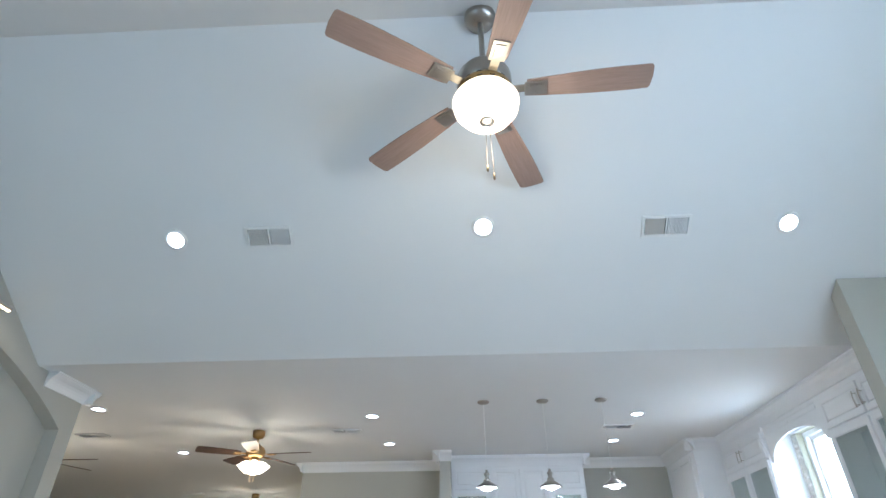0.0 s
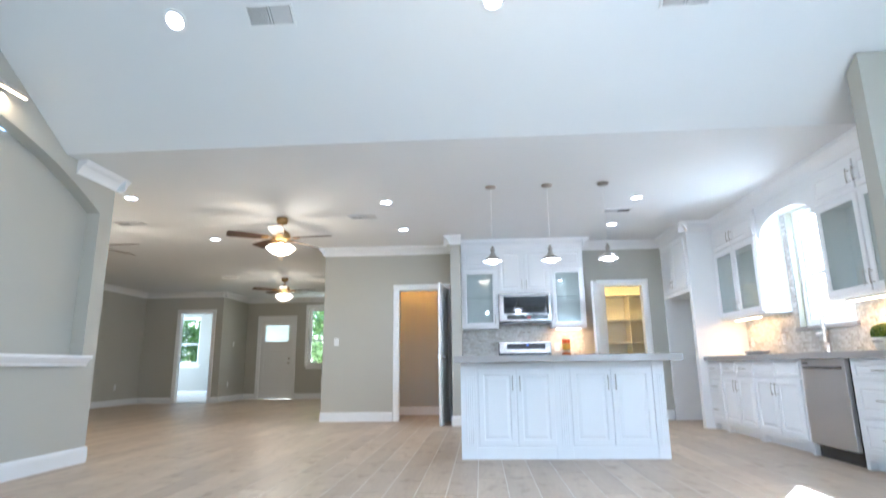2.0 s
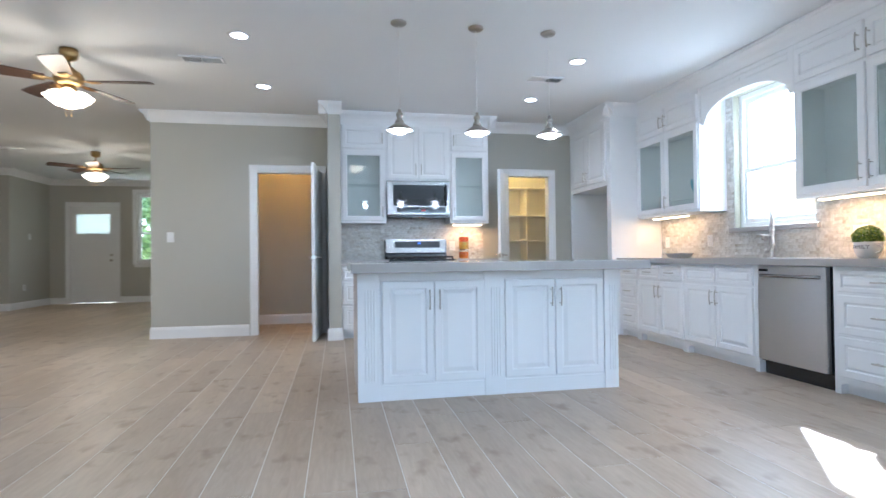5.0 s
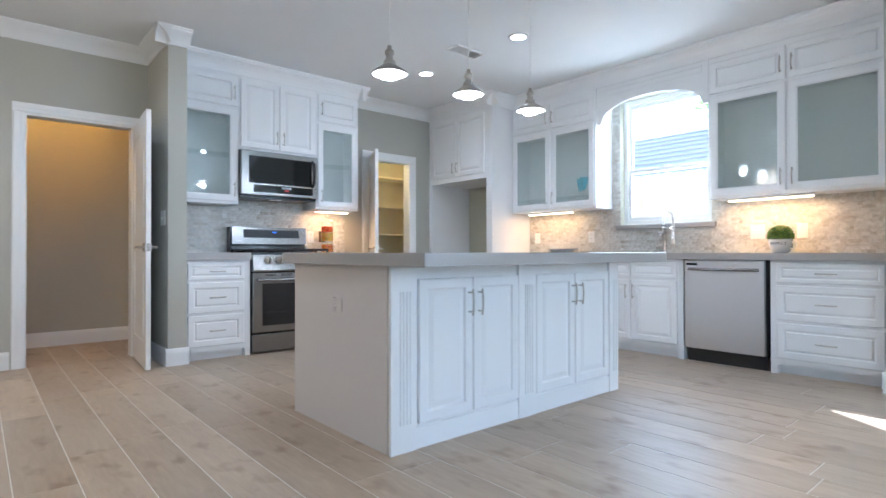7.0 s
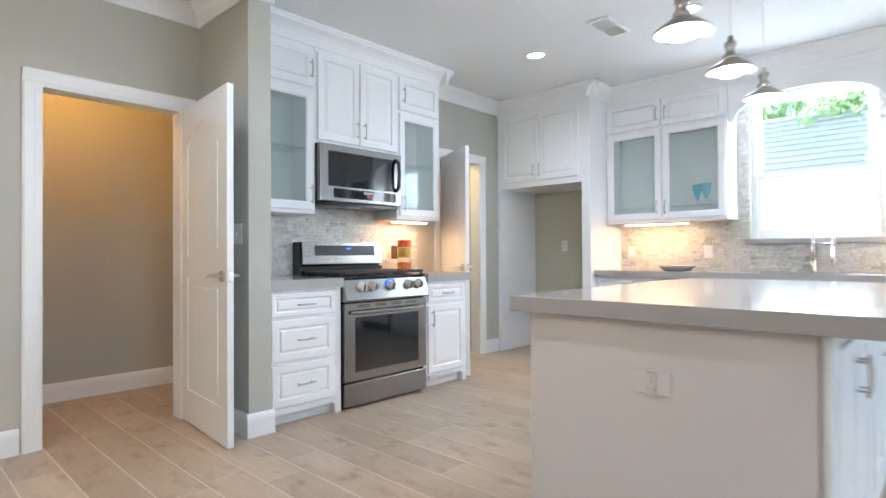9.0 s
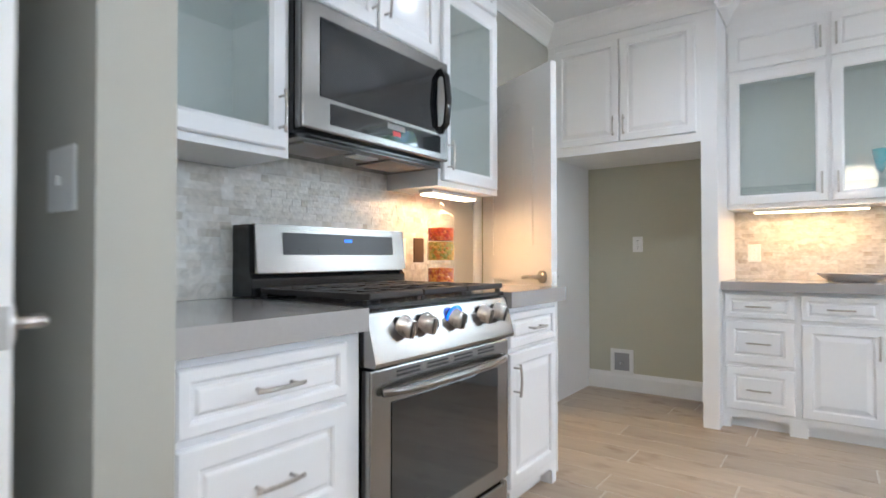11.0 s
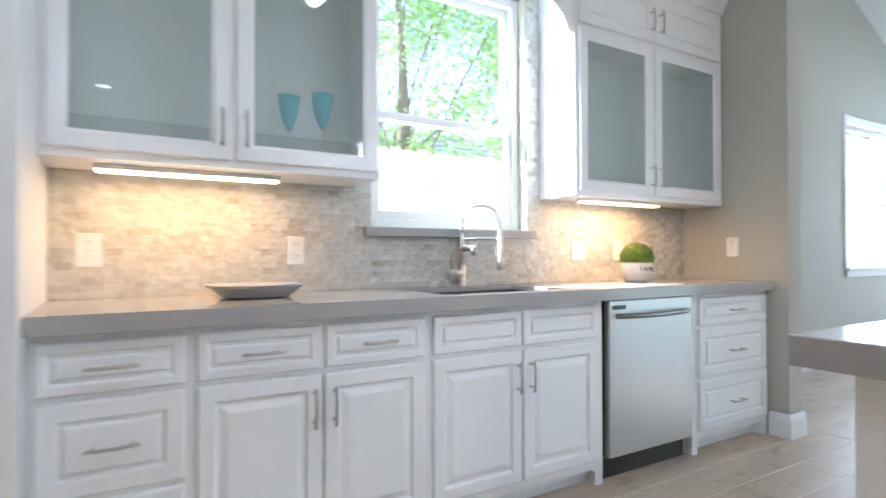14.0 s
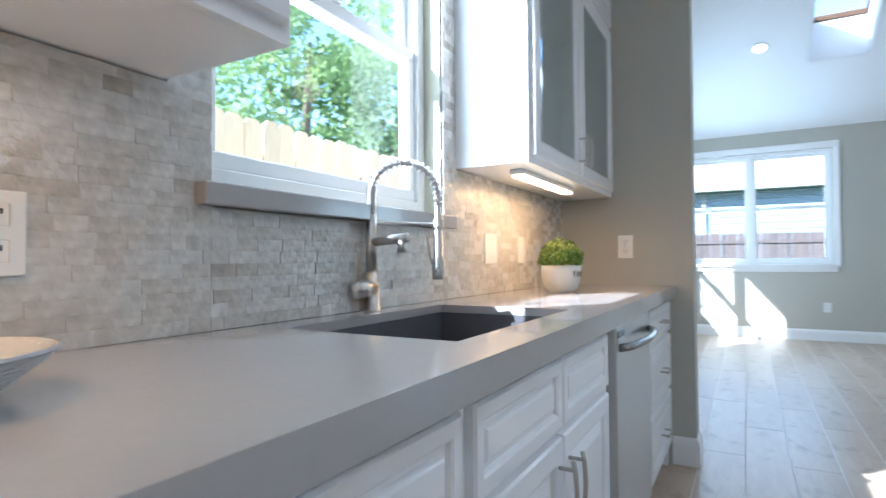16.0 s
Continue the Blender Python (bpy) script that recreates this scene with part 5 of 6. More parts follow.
# closet and pantry bulbs
for x, y, w, tone in ((-0.95, 9.25, 2.9, (1.0, 0.47, 0.10)), (2.4, 9.3, 7.0, (1.0, 0.64, 0.22))):
    th = thing("closet_light", "bare warm ceiling bulb in a white holder", "ceiling light", pose(x, y, ZC - 0.001))
    part("holder", lathe(bmesh.new(), [(0, 0), (0.06, 0), (0.055, -0.03), (0.03, -0.045), (0, -0.045)]), WHITE_PLASTIC, th, smooth=True)
    part("bulb", lathe(bmesh.new(), [(0, -0.045), (0.015, -0.05), (0.03, -0.09), (0.024, -0.12), (0, -0.13)]), TULIP, th, "lit warm bulb", smooth=True)
    lamp("closet_glow", "POINT", x, y, ZC - 0.2, w, tone, 0.04)


def blade_mesh(name, r0, r1, w0, w1, mat, thick=0.007):
    """A fan blade along +x with a rounded, slightly wider tip."""
    bm = bmesh.new()
    edge = []
    for i in range(11):
        s = i / 10
        edge.append((r0 + (r1 - r0) * s, (w0 + (w1 - w0) * math.sin(s * math.pi * 0.62)) / 2))
    out = [(x, h) for x, h in edge[:-1]] + [(r1 - 0.012, edge[-1][1]), (r1, edge[-1][1] - 0.014)] + [(r1 + 0.006, 0.0)] + [(r1, -edge[-1][1] + 0.014), (r1 - 0.012, -edge[-1][1])] + [(x, -h) for x, h in reversed(edge[:-1])]
    prism(bm, out, "z", -thick / 2, thick / 2)
    return mesh_of(name, bm, mat)


def ceiling_fan(label, m, radius, rod, blade_mat, start, metal, kit, pitch=11, wide=(0.115, 0.165), drop=0.10):
    """A five-blade fan hung from the local origin; kit 'bowl' or 'tulips'."""
    th = thing("ceiling_fan", label, "ceiling fan", m, "ceiling fans")
    s = radius / 0.66
    part("canopy", lathe(bmesh.new(), [(0, 0.03), (0.07 * s, 0.03), (0.072 * s, -0.02), (0.062 * s, -0.05), (0.02, -0.068), (0, -0.068)]), metal, th, smooth=True)
    part("downrod", tube(bmesh.new(), [(0, 0, -0.06), (0, 0, -rod)], 0.0125 * s, 12), metal, th)
    z = -rod
    part("motor", lathe(bmesh.new(), [(0, 0.02), (0.03 * s, 0.02), (0.05 * s, 0.0), (0.095 * s, -0.03 * s), (0.112 * s, -0.06 * s), (0.112 * s, -0.10 * s), (0.10 * s, -0.125 * s), (0.075 * s, -0.14 * s), (0, -0.14 * s)], 0, 0, z), metal, th, smooth=True)
    zb = z - drop * s
    bl = blade_mesh("blade", 0.17 * s, radius, wide[0] * s, wide[1] * s, blade_mat)
    arm_b = bmesh.new()
    box(arm_b, 0.08 * s, -0.018 * s, -0.006, 0.19 * s, 0.018 * s, 0.002, 0.002)
    box(arm_b, 0.16 * s, -0.034 * s, -0.014, 0.25 * s, 0.034 * s, -0.0045, 0.003)
    box(arm_b, 0.18 * s, -0.020 * s, -0.019, 0.235 * s, 0.020 * s, -0.0135, 0.002)
    arm = mesh_of("blade_arm", arm_b, metal)
    for i in range(5):
        q = pose(0, 0, zb, 0, 0, start + 72 * i) @ pose(0, 0, 0, pitch, 0, 0)
        part("blade", bl, None, th, "", q)
        part("blade_arm", arm, None, th, "", q)
    if kit == "bowl":
        part("collar", lathe(bmesh.new(), [(0.07 * s, 0.02), (0.105 * s, 0.02), (0.115 * s, -0.01), (0.105 * s, -0.035 * s), (0.07 * s, -0.035 * s)], 0, 0, z - 0.14 * s), BRASS, th, "warm lit collar", smooth=True)
        for i in range(14):
            a = 2 * math.pi * i / 14
            part("collar_slot", boxes((-0.010 * s, -0.004, -0.014 * s, 0.010 * s, 0.004, 0.014 * s)), BLACK, th, "", pose(0.108 * s * math.cos(a), 0.108 * s * math.sin(a), z - 0.148 * s, 0, 0, 90 + 360 * i / 14))
        bowl = part("bowl", lathe(bmesh.new(), [(0.09 * s, 0), (0.122 * s, -0.010 * s), (0.134 * s, -0.032 * s), (0.128 * s, -0.065 * s), (0.10 * s, -0.105 * s), (0.052 * s, -0.128 * s), (0, -0.135 * s)], 0, 0, z - 0.172 * s, 40), BOWL, th, "lit frosted glass bowl", smooth=True)
        part("finial", lathe(bmesh.new(), [(0.028 * s, 0.006), (0.03 * s, 0), (0.024 * s, -0.01), (0.01, -0.016), (0, -0.018)], 0, 0, z - 0.307 * s), metal, bowl, smooth=True)
        for k, (dx, ln) in enumerate(((0.008, 0.24), (-0.006, 0.20))):
            part("pull_chain", tube(bmesh.new(), [(dx * s, 0, z - 0.335 * s), (dx * 1.6 * s, 0, z - (0.335 + ln) * s)], 0.0016, 6), BRONZE, th)
            part("chain_fob", lathe(bmesh.new(), [(0, 0.035), (0.005, 0.03), (0.007, 0.0), (0.004, -0.012), (0, -0.013)], dx * 1.6 * s, 0, z - (0.335 + ln) * s - 0.02, 12), BRONZE, th, smooth=True)
    else:
        part("light_hub", lathe(bmesh.new(), [(0.05, 0.0), (0.06, -0.02), (0.055, -0.055), (0.03, -0.07), (0, -0.072)], 0, 0, z - 0.14 * s), metal, th, smooth=True)
        for i in range(4):
            a = radians(20 + 90 * i)
            q = pose(0.06 * math.cos(a), 0.06 * math.sin(a), z - 0.185, 0, 0, 20 + 90 * i) @ pose(0, 0, 0, 0, 142, 0)
            part("tulip_shade", lathe(bmesh.new(), [(0.016, 0.0), (0.034, 0.016), (0.056, 0.052), (0.061, 0.084), (0.073, 0.112), (0.070, 0.112), (0.056, 0.084), (0.05, 0.052), (0.0, 0.02)], seg=20), TULIP, th, "lit tulip shade", q, True)
        for dx in (0.02, -0.02):
            part("pull_chain", tube(bmesh.new(), [(dx, 0, z - 0.2), (dx, 0, z - 0.40)], 0.0018, 6), metal, th)
    return th


ceiling_fan("large ceiling fan with weathered oak blades and lit bowl", pose(0.305, YR, ZR - 0.03), 0.935, 0.50, GREYWOOD, -4, FAN_NICKEL, "bowl", 1, (0.082, 0.122), 0.135)
lamp("bowl_glow", "POINT", 0.305, YR, 3.08, 2.2, (1.0, 0.80, 0.55), 0.16)
FANS = ((-2.38, 6.75, 0), (-4.05, 11.5, 4), (-5.06, 6.85, 6))
f1 = ceiling_fan("ceiling fan with dark walnut blades and lit tulip shades", pose(FANS[0][0], FANS[0][1], ZC - 0.031), 0.66, 0.14, DARKWOOD, -5, BRASS, "tulips")
for x, y, a in FANS[1:]:
    copy_thing(f1, pose(x, y, ZC - 0.031, 0, 0, a))
for x, y, a in FANS:
    lamp("tulip_glow", "POINT", x, y, ZC - 0.58, 4.6, (1.0, 0.80, 0.55), 0.22)

# fill lamp in the added, unseen glazed opening behind the walk
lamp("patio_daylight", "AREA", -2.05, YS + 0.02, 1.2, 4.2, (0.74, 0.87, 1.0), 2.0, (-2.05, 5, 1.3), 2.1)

# sky light in the nook window's opening
lamp("nook_daylight", "AREA", XN + 0.165, 0.335, 1.655, 19, (0.80, 0.91, 1.0), 1.42, (0, 0.335, 1.655), 1.58)
lamp("south_daylight", "AREA", 2.73, YS - 0.165, 1.70, 9, (0.76, 0.88, 1.0), 1.75, (2.73, 5, 1.70), 1.42)
lamp("kitchen_daylight", "AREA", XE + 0.165, 5.905, 1.85, 5.5, (0.86, 0.94, 1.0), 1.25, (0, 5.905, 1.85), 0.88)
# Fill lamp in the bedroom's added, unseen west window.
lamp("bedroom_daylight", "AREA", -10.36, 15.4, 1.6, 16, (0.86, 0.94, 1.0), 1.3, (-5, 15.4, 1.4), 1.9)

# picture light over the niche
th = thing("picture_light", "brass picture light over the arched niche, lit", "wall light")
bm = bmesh.new()
tube(bm, [(XW + 0.002, 3.72, 2.99), (XW + 0.05, 3.72, 3.01), (XW + 0.10, 3.72, 2.98)], 0.008, 8)
part("arm", bm, NICKEL, th)
part("tube_shade", tube(bmesh.new(), [(XW + 0.11, 3.38, 2.975), (XW + 0.11, 3.83, 2.975)], 0.022, 14), NICKEL, th)
part("lens", boxes((XW + 0.098, 3.39, 2.948, XW + 0.122, 3.82, 2.954)), LED_WARM, th, "lit strip")
part("back_plate", boxes((XW + 0.001, 3.67, 2.95, XW + 0.012, 3.77, 3.04)), NICKEL, th)
lamp("picture_glow", "AREA", XW + 0.11, 3.725, 2.94, 0.3, WARM, 0.03, (XW, 3.725, 2.2), 0.4)


def vent(m, w=0.36, h=0.17, dark_half=True, label="white slatted ceiling air vent"):
    th = thing("ceiling_vent", label, "air vent", m, "ceiling vents")
    bm = bmesh.new()
    for b in ((-w / 2, -h / 2, -0.012, w / 2, -h / 2 + 0.02, -0.001), (-w / 2, h / 2 - 0.02, -0.012, w / 2, h / 2, -0.001), (-w / 2, -h / 2 + 0.02, -0.012, -w / 2 + 0.02, h / 2 - 0.02, -0.001),
              (w / 2 - 0.02, -h / 2 + 0.02, -0.012, w / 2, h / 2 - 0.02, -0.001), (-0.006, -h / 2 + 0.02, -0.012, 0.006, h / 2 - 0.02, -0.001)):
        box(bm, *b)
    part("rim", bm, TRIM, th)
    part("backing", boxes((-w / 2 + 0.02, -h / 2 + 0.02, -0.0025, w / 2 - 0.02, h / 2 - 0.02, -0.001)), BLACK, th)
    n2 = 14
    for half, ang in ((-1, 28), (1, -52)):
        for i in range(n2):
            x = half * (0.012 + (w / 2 - 0.036) * (i + 0.5) / n2)
            bm = bmesh.new()
            box(bm, -0.0055, -h / 2 + 0.021, -0.0006, 0.0055, h / 2 - 0.021, 0.0006)
            part("slat", bm, TRIM, th, "", pose(x, 0, -0.007, 0, ang, 0))
    return th


v0 = vent(slope_pose(-1.326, 3.52))
copy_thing(v0, slope_pose(1.668, 3.535) @ pose(0, 0, 0, 0, 0, 180))
for x, y in ((-1.33, 6.81), (1.925, 6.85), (-4.46, 6.78), (-5.2, 11.3)):
    copy_thing(v0, pose(x, y, ZC - 0.001))

# ---- sink and counter things ----
fc = thing("kitchen_faucet", "brushed nickel spring pull-down kitchen faucet", "faucet", pose(3.662, 5.885, CT + 0.0005))
part("base", lathe(bmesh.new(), [(0, 0), (0.024, 0), (0.024, 0.005), (0.0205, 0.007), (0.0205, 0.104), (0.0195, 0.106), (0.016, 0.106), (0, 0.106)]), NICKEL, fc, smooth=True)
part("stem", tube(bmesh.new(), [(0, 0, 0.105), (0, 0, 0.262)], 0.0155, 20), NICKEL, fc, smooth=True)
AX = (-0.62, -0.785)   # the arm swings over the bowl
R_, zc = 0.098, 0.318
arc = [(0, 0, 0.255), (0, 0, 0.29), (0, 0, zc)] + [(AX[0] * R_ * (1 - math.cos(a)), AX[1] * R_ * (1 - math.cos(a)), zc + R_ * math.sin(a) * 0.92) for a in [math.pi * i / 20 for i in range(1, 21)]]
arc += [(AX[0] * 2 * R_, AX[1] * 2 * R_, 0.29)]
part("hose", tube(bmesh.new(), arc, 0.0075, 10), NICKEL, fc, smooth=True)
# spring coil round the hose
dense = []
for a, b in zip(arc[:-1], arc[1:]):
    for k in range(6):
        dense.append(Vector(a).lerp(Vector(b), k / 6))
length = [0.0]
for a, b in zip(dense, dense[1:]):
    length.append(length[-1] + (b - a).length)
coil = []
steps = 460
for i in range(steps):
    L = length[-1] * i / (steps - 1)
    j = min(range(len(length)), key=lambda q: abs(length[q] - L))
    p = dense[j] if j + 1 >= len(dense) else dense[j] + (dense[min(j + 1, len(dense) - 1)] - dense[j]) * ((L - length[j]) / max(1e-6, length[min(j + 1, len(length) - 1)] - length[j]) if length[min(j + 1, len(length) - 1)] > length[j] else 0)
    t = (dense[min(j + 1, len(dense) - 1)] - dense[max(j - 1, 0)]).normalized()
    side = Vector((AX[1], -AX[0], 0)).normalized()
    up = t.cross(side)
    ph = 2 * math.pi * (L * (170 if L < 0.085 else 60) + (0 if L < 0.085 else 0.085 * 110))
    coil.append(p + 0.0135 * (math.cos(ph) * side + math.sin(ph) * up))
part("spring", tube(bmesh.new(), coil, 0.0021, 5), CHROME, fc, "coiled spring", smooth=True)
hx, hy = AX[0] * 2 * R_, AX[1] * 2 * R_
part("holder_arm", tube(bmesh.new(), [(0, 0, 0.238), (hx, hy, 0.238)], 0.006, 10), NICKEL, fc)
part("holder_ring", lathe(bmesh.new(), [(0.017, -0.012), (0.017, 0.014), (0.012, 0.014), (0.012, -0.012), (0.017, -0.012)], hx, hy, 0.238, 18), NICKEL, fc, smooth=True)
part("spray_head", lathe(bmesh.new(), [(0, 0.30), (0.010, 0.30), (0.0125, 0.292), (0.0125, 0.142), (0.0165, 0.140), (0.0165, 0.118), (0.0185, 0.116), (0.0185, 0.084), (0.016, 0.081), (0, 0.081)], hx, hy, 0, 18), NICKEL, fc, smooth=True)
part("spray_lever", tube(bmesh.new(), [(hx + 0.012, hy + 0.012, 0.125), (hx + 0.019, hy + 0.016, 0.150), (hx + 0.027, hy + 0.020, 0.212)], 0.0035, 8), NICKEL, fc)
part("spout", tube(bmesh.new(), [(0, 0, 0.186), (-0.112, -0.010, 0.196)], 0.0135, 14), NICKEL, fc, smooth=True)
part("spout_tip", tube(bmesh.new(), [(-0.094, -0.008, 0.190), (-0.094, -0.008, 0.157)], 0.0125, 14), NICKEL, fc, smooth=True)
part("valve", tube(bmesh.new(), [(0, 0, 0.062), (0.006, 0.074, 0.058)], 0.0235, 24), NICKEL, fc, smooth=True)
part("lever", tube(bmesh.new(), [(0.004, 0.058, 0.078), (-0.008, 0.066, 0.165)], 0.0042, 8), NICKEL, fc)

# oval dish with ribbed outside
bm = bmesh.new()
prof = [(0.0, 0.006), (0.085, 0.005), (0.10, 0.0), (0.125, 0.004)]
for i in range(7):
    t0 = i / 7
    prof += [(0.120 + 0.056 * t0, 0.0065 + 0.044 * t0), (0.137 + 0.056 * t0, 0.0085 + 0.044 * t0), (0.137 + 0.056 * t0, 0.0118 + 0.044 * t0)]
prof += [(0.192, 0.055), (0.190, 0.059)]
lathe(bm, prof, seg=48)
dsh = thing("serving_dish", "oval grey ribbed ceramic serving dish on the counter", "dish", pose(3.462, 6.937, CT + 0.0005))
d1 = part("outside", bm, CERAMIC, dsh, "grey ribbed outside", Matrix.Diagonal((0.72, 0.93, 0.86, 1)))
part("inside", lathe(bmesh.new(), [(0.188, 0.0585), (0.17, 0.045), (0.12, 0.02), (0.06, 0.011), (0, 0.010)], seg=48), PLATE_IN, dsh, "pale glazed inside", Matrix.Diagonal((0.72, 0.93, 0.86, 1)), True)

# boxwood in a mug-shaped pot
pl = thing("potted_boxwood", "clipped boxwood in a whitewashed mug-shaped pot", "potted plant", pose(3.467, 4.806, CT + 0.0005))
part("pot", lathe(bmesh.new(), [(0, 0), (0.048, 0), (0.057, 0.004), (0.068, 0.018), (0.078, 0.042), (0.0835, 0.07), (0.0845, 0.09), (0.0835, 0.110), (0.0795, 0.110), (0.078, 0.09), (0.072, 0.06), (0.0, 0.05)], seg=36), POT, pl, "whitewashed clay mug", smooth=True)
part("pot_handle", tube(bmesh.new(), [(-0.02, -0.074, 0.085), (-0.024, -0.108, 0.088), (-0.026, -0.122, 0.065), (-0.022, -0.105, 0.038), (-0.016, -0.066, 0.035)], 0.008, 8), POT, pl, smooth=True)
part("soil", lathe(bmesh.new(), [(0, 0.098), (0.078, 0.096), (0.078, 0.09), (0, 0.09)], seg=24), SOIL, pl)
rng = random.Random(5)
bm = bmesh.new()
for i in range(2600):
    u, v = rng.random(), rng.random() * 2 * math.pi
    zt = 1 - 1.25 * u
    rr = math.sqrt(max(0, 1 - zt * zt))
    rad = 0.088 * (0.70 + 0.36 * rng.random() ** 0.7) * (1 + 0.05 * math.sin(5 * v + 3) * math.sin(7 * zt))
    c = Vector((rr * math.cos(v) * rad, rr * math.sin(v) * rad, 0.136 + zt * rad * 0.95))
    nrm = Vector((rr * math.cos(v), rr * math.sin(v), zt)).normalized()
    nrm = (nrm + Vector((rng.uniform(-1, 1), rng.uniform(-1, 1), rng.uniform(-0.6, 1))) * 1.1).normalized()
    s1 = nrm.orthogonal().normalized()
    s1.rotate(Matrix.Rotation(rng.random() * 6.28, 3, nrm))
    s2 = nrm.cross(s1)
    a, b = 0.0092 * rng.uniform(0.7, 1.25), 0.0052
    vs = [bm.verts.new(c + p) for p in (s1 * a, s2 * b + nrm * 0.0015, -s1 * a * 0.8, -s2 * b + nrm * 0.0015)]
    bm.faces.new(vs)
part("foliage", bm, BOX_LEAF, pl, "dense green and yellow-green leaves")["kind"] = "stuff"
txt = bpy.data.curves.new("lettering", "FONT")
txt.body, txt.size, txt.extrude, txt.align_x = "FAMILY", 0.036, 0.0005, "CENTER"
tmp = new("lettering_source", txt)
bpy.context.view_layer.update()
tm = bpy.data.meshes.new_from_object(tmp.evaluated_get(bpy.context.evaluated_depsgraph_get()))
bpy.data.objects.remove(tmp)
for v in tm.vertices:
    z = 0.064 + v.co.y
    r = 0.0846 + v.co.z
    a = math.pi + radians(4) + v.co.x / 0.08
    v.co = Vector((r * math.cos(a), r * math.sin(a), z))
tm.materials.append(INK)
part("lettering", tm, None, pl, "dark letters FAMILY")

# stacked glass jars on the range counter
for k, (x, y, sc, fills) in enumerate(((1.455, 8.56, 1.0, (ORANGE_FOOD, YELLOW_FOOD, RED_FOOD)),)):
    jr = thing("glass_jar", "stacked glass jar of coloured dried food", "jar", pose(x, y, 0.9185) @ Matrix.Diagonal((1.15, 1.15, 1.12, 1)))
    h0 = 0.0
    for i, (hh, mat) in enumerate(zip((0.095, 0.10, 0.0), fills)):
        if hh == 0:
            continue
        part("tier", lathe(bmesh.new(), [(0, h0), (0.055, h0), (0.058, h0 + 0.004), (0.058, h0 + hh), (0.050, h0 + hh + 0.006), (0.050, h0 + hh + 0.012)], seg=28), CLEAR, jr, "clear glass tier", smooth=True).visible_shadow = False
        part("contents", lathe(bmesh.new(), [(0, h0 + 0.005), (0.054, h0 + 0.005), (0.054, h0 + hh * 0.82), (0, h0 + hh * 0.86)], seg=20), mat, jr)
        h0 += hh + 0.014
    part("contents", lathe(bmesh.new(), [(0, h0 - 0.026), (0.0535, h0 - 0.026), (0.0535, h0 + 0.028), (0, h0 + 0.032)], seg=20), RED_FOOD, jr)
    part("upper_tier", lathe(bmesh.new(), [(0, h0 - 0.002), (0.058, h0), (0.058, h0 + 0.06), (0.050, h0 + 0.07)], seg=28), CLEAR, jr, smooth=True).visible_shadow = False
    part("lid", lathe(bmesh.new(), [(0.056, h0 + 0.071), (0.052, h0 + 0.085), (0.02, h0 + 0.10), (0.008, h0 + 0.108), (0.014, h0 + 0.12), (0.012, h0 + 0.132), (0, h0 + 0.138)], seg=24), CLEAR, jr, "glass lid with finial", smooth=True)
wall_plate("dark bronze outlet plate on the mosaic behind the jar", FS(1.475, YN - 0.012, 1.095), "blank", 0.078, 0.122, BROWN_METAL)

# teal goblets on the glass shelf
for x, y in ((3.574, 6.785), (3.478, 6.675)):
    g = thing("goblet", "teal glass goblet on a clear stem", "drinking glass", pose(x, y, 1.5175) @ Matrix.Diagonal((1.05, 1.05, 1.2, 1)), "teal goblets")
    part("cup", lathe(bmesh.new(), [(0, 0.055), (0.012, 0.056), (0.022, 0.07), (0.034, 0.11), (0.044, 0.165), (0.042, 0.165), (0.031, 0.11), (0.018, 0.075), (0.0, 0.066)], seg=28), TEAL, g, "teal cup", smooth=True).visible_shadow = False
    part("cup_base", lathe(bmesh.new(), [(0, 0.046), (0.010, 0.048), (0.014, 0.056), (0.0, 0.060)], seg=18), TEAL_SOLID, g, smooth=True)
    part("foot", lathe(bmesh.new(), [(0.032, 0), (0.030, 0.003), (0.006, 0.006), (0.004, 0.02), (0.005, 0.046), (0, 0.046)], seg=20), CLEAR, g, "clear stem and foot", smooth=True)

# ice-maker box in the refrigerator alcove
ib = thing("valve_box", "white recessed water valve box in the alcove wall", "valve box", FW(XE - 0.001, 8.41, 0.225))
bm = bmesh.new()
for b in ((-0.09, -0.012, -0.10, 0.09, -0.001, -0.07), (-0.09, -0.012, 0.07, 0.09, -0.001, 0.10), (-0.09, -0.012, -0.07, -0.06, -0.001, 0.07), (0.06, -0.012, -0.07, 0.09, -0.001, 0.07)):
    box(bm, *b)
part("rim", bm, WHITE_PLASTIC, ib)
part("back", boxes((-0.06, -0.004, -0.07, 0.06, -0.001, 0.07)), GREY_PLASTIC, ib)
part("valve", lathe(bmesh.new(), [(0, 0.02), (0.012, 0.02), (0.012, 0), (0, 0)], 0, -0.016, -0.02, 12), CHROME, ib)

# ---- outside ----
bm = bmesh.new()
vs = [bm.verts.new(p) for p in ((-400, -400, -0.32), (400, -400, -0.32), (400, 400, -0.32), (-400, 400, -0.32))]
bm.faces.new(vs)
structure("ground", bm, GRASS, "mown lawn round the house", "lawn")


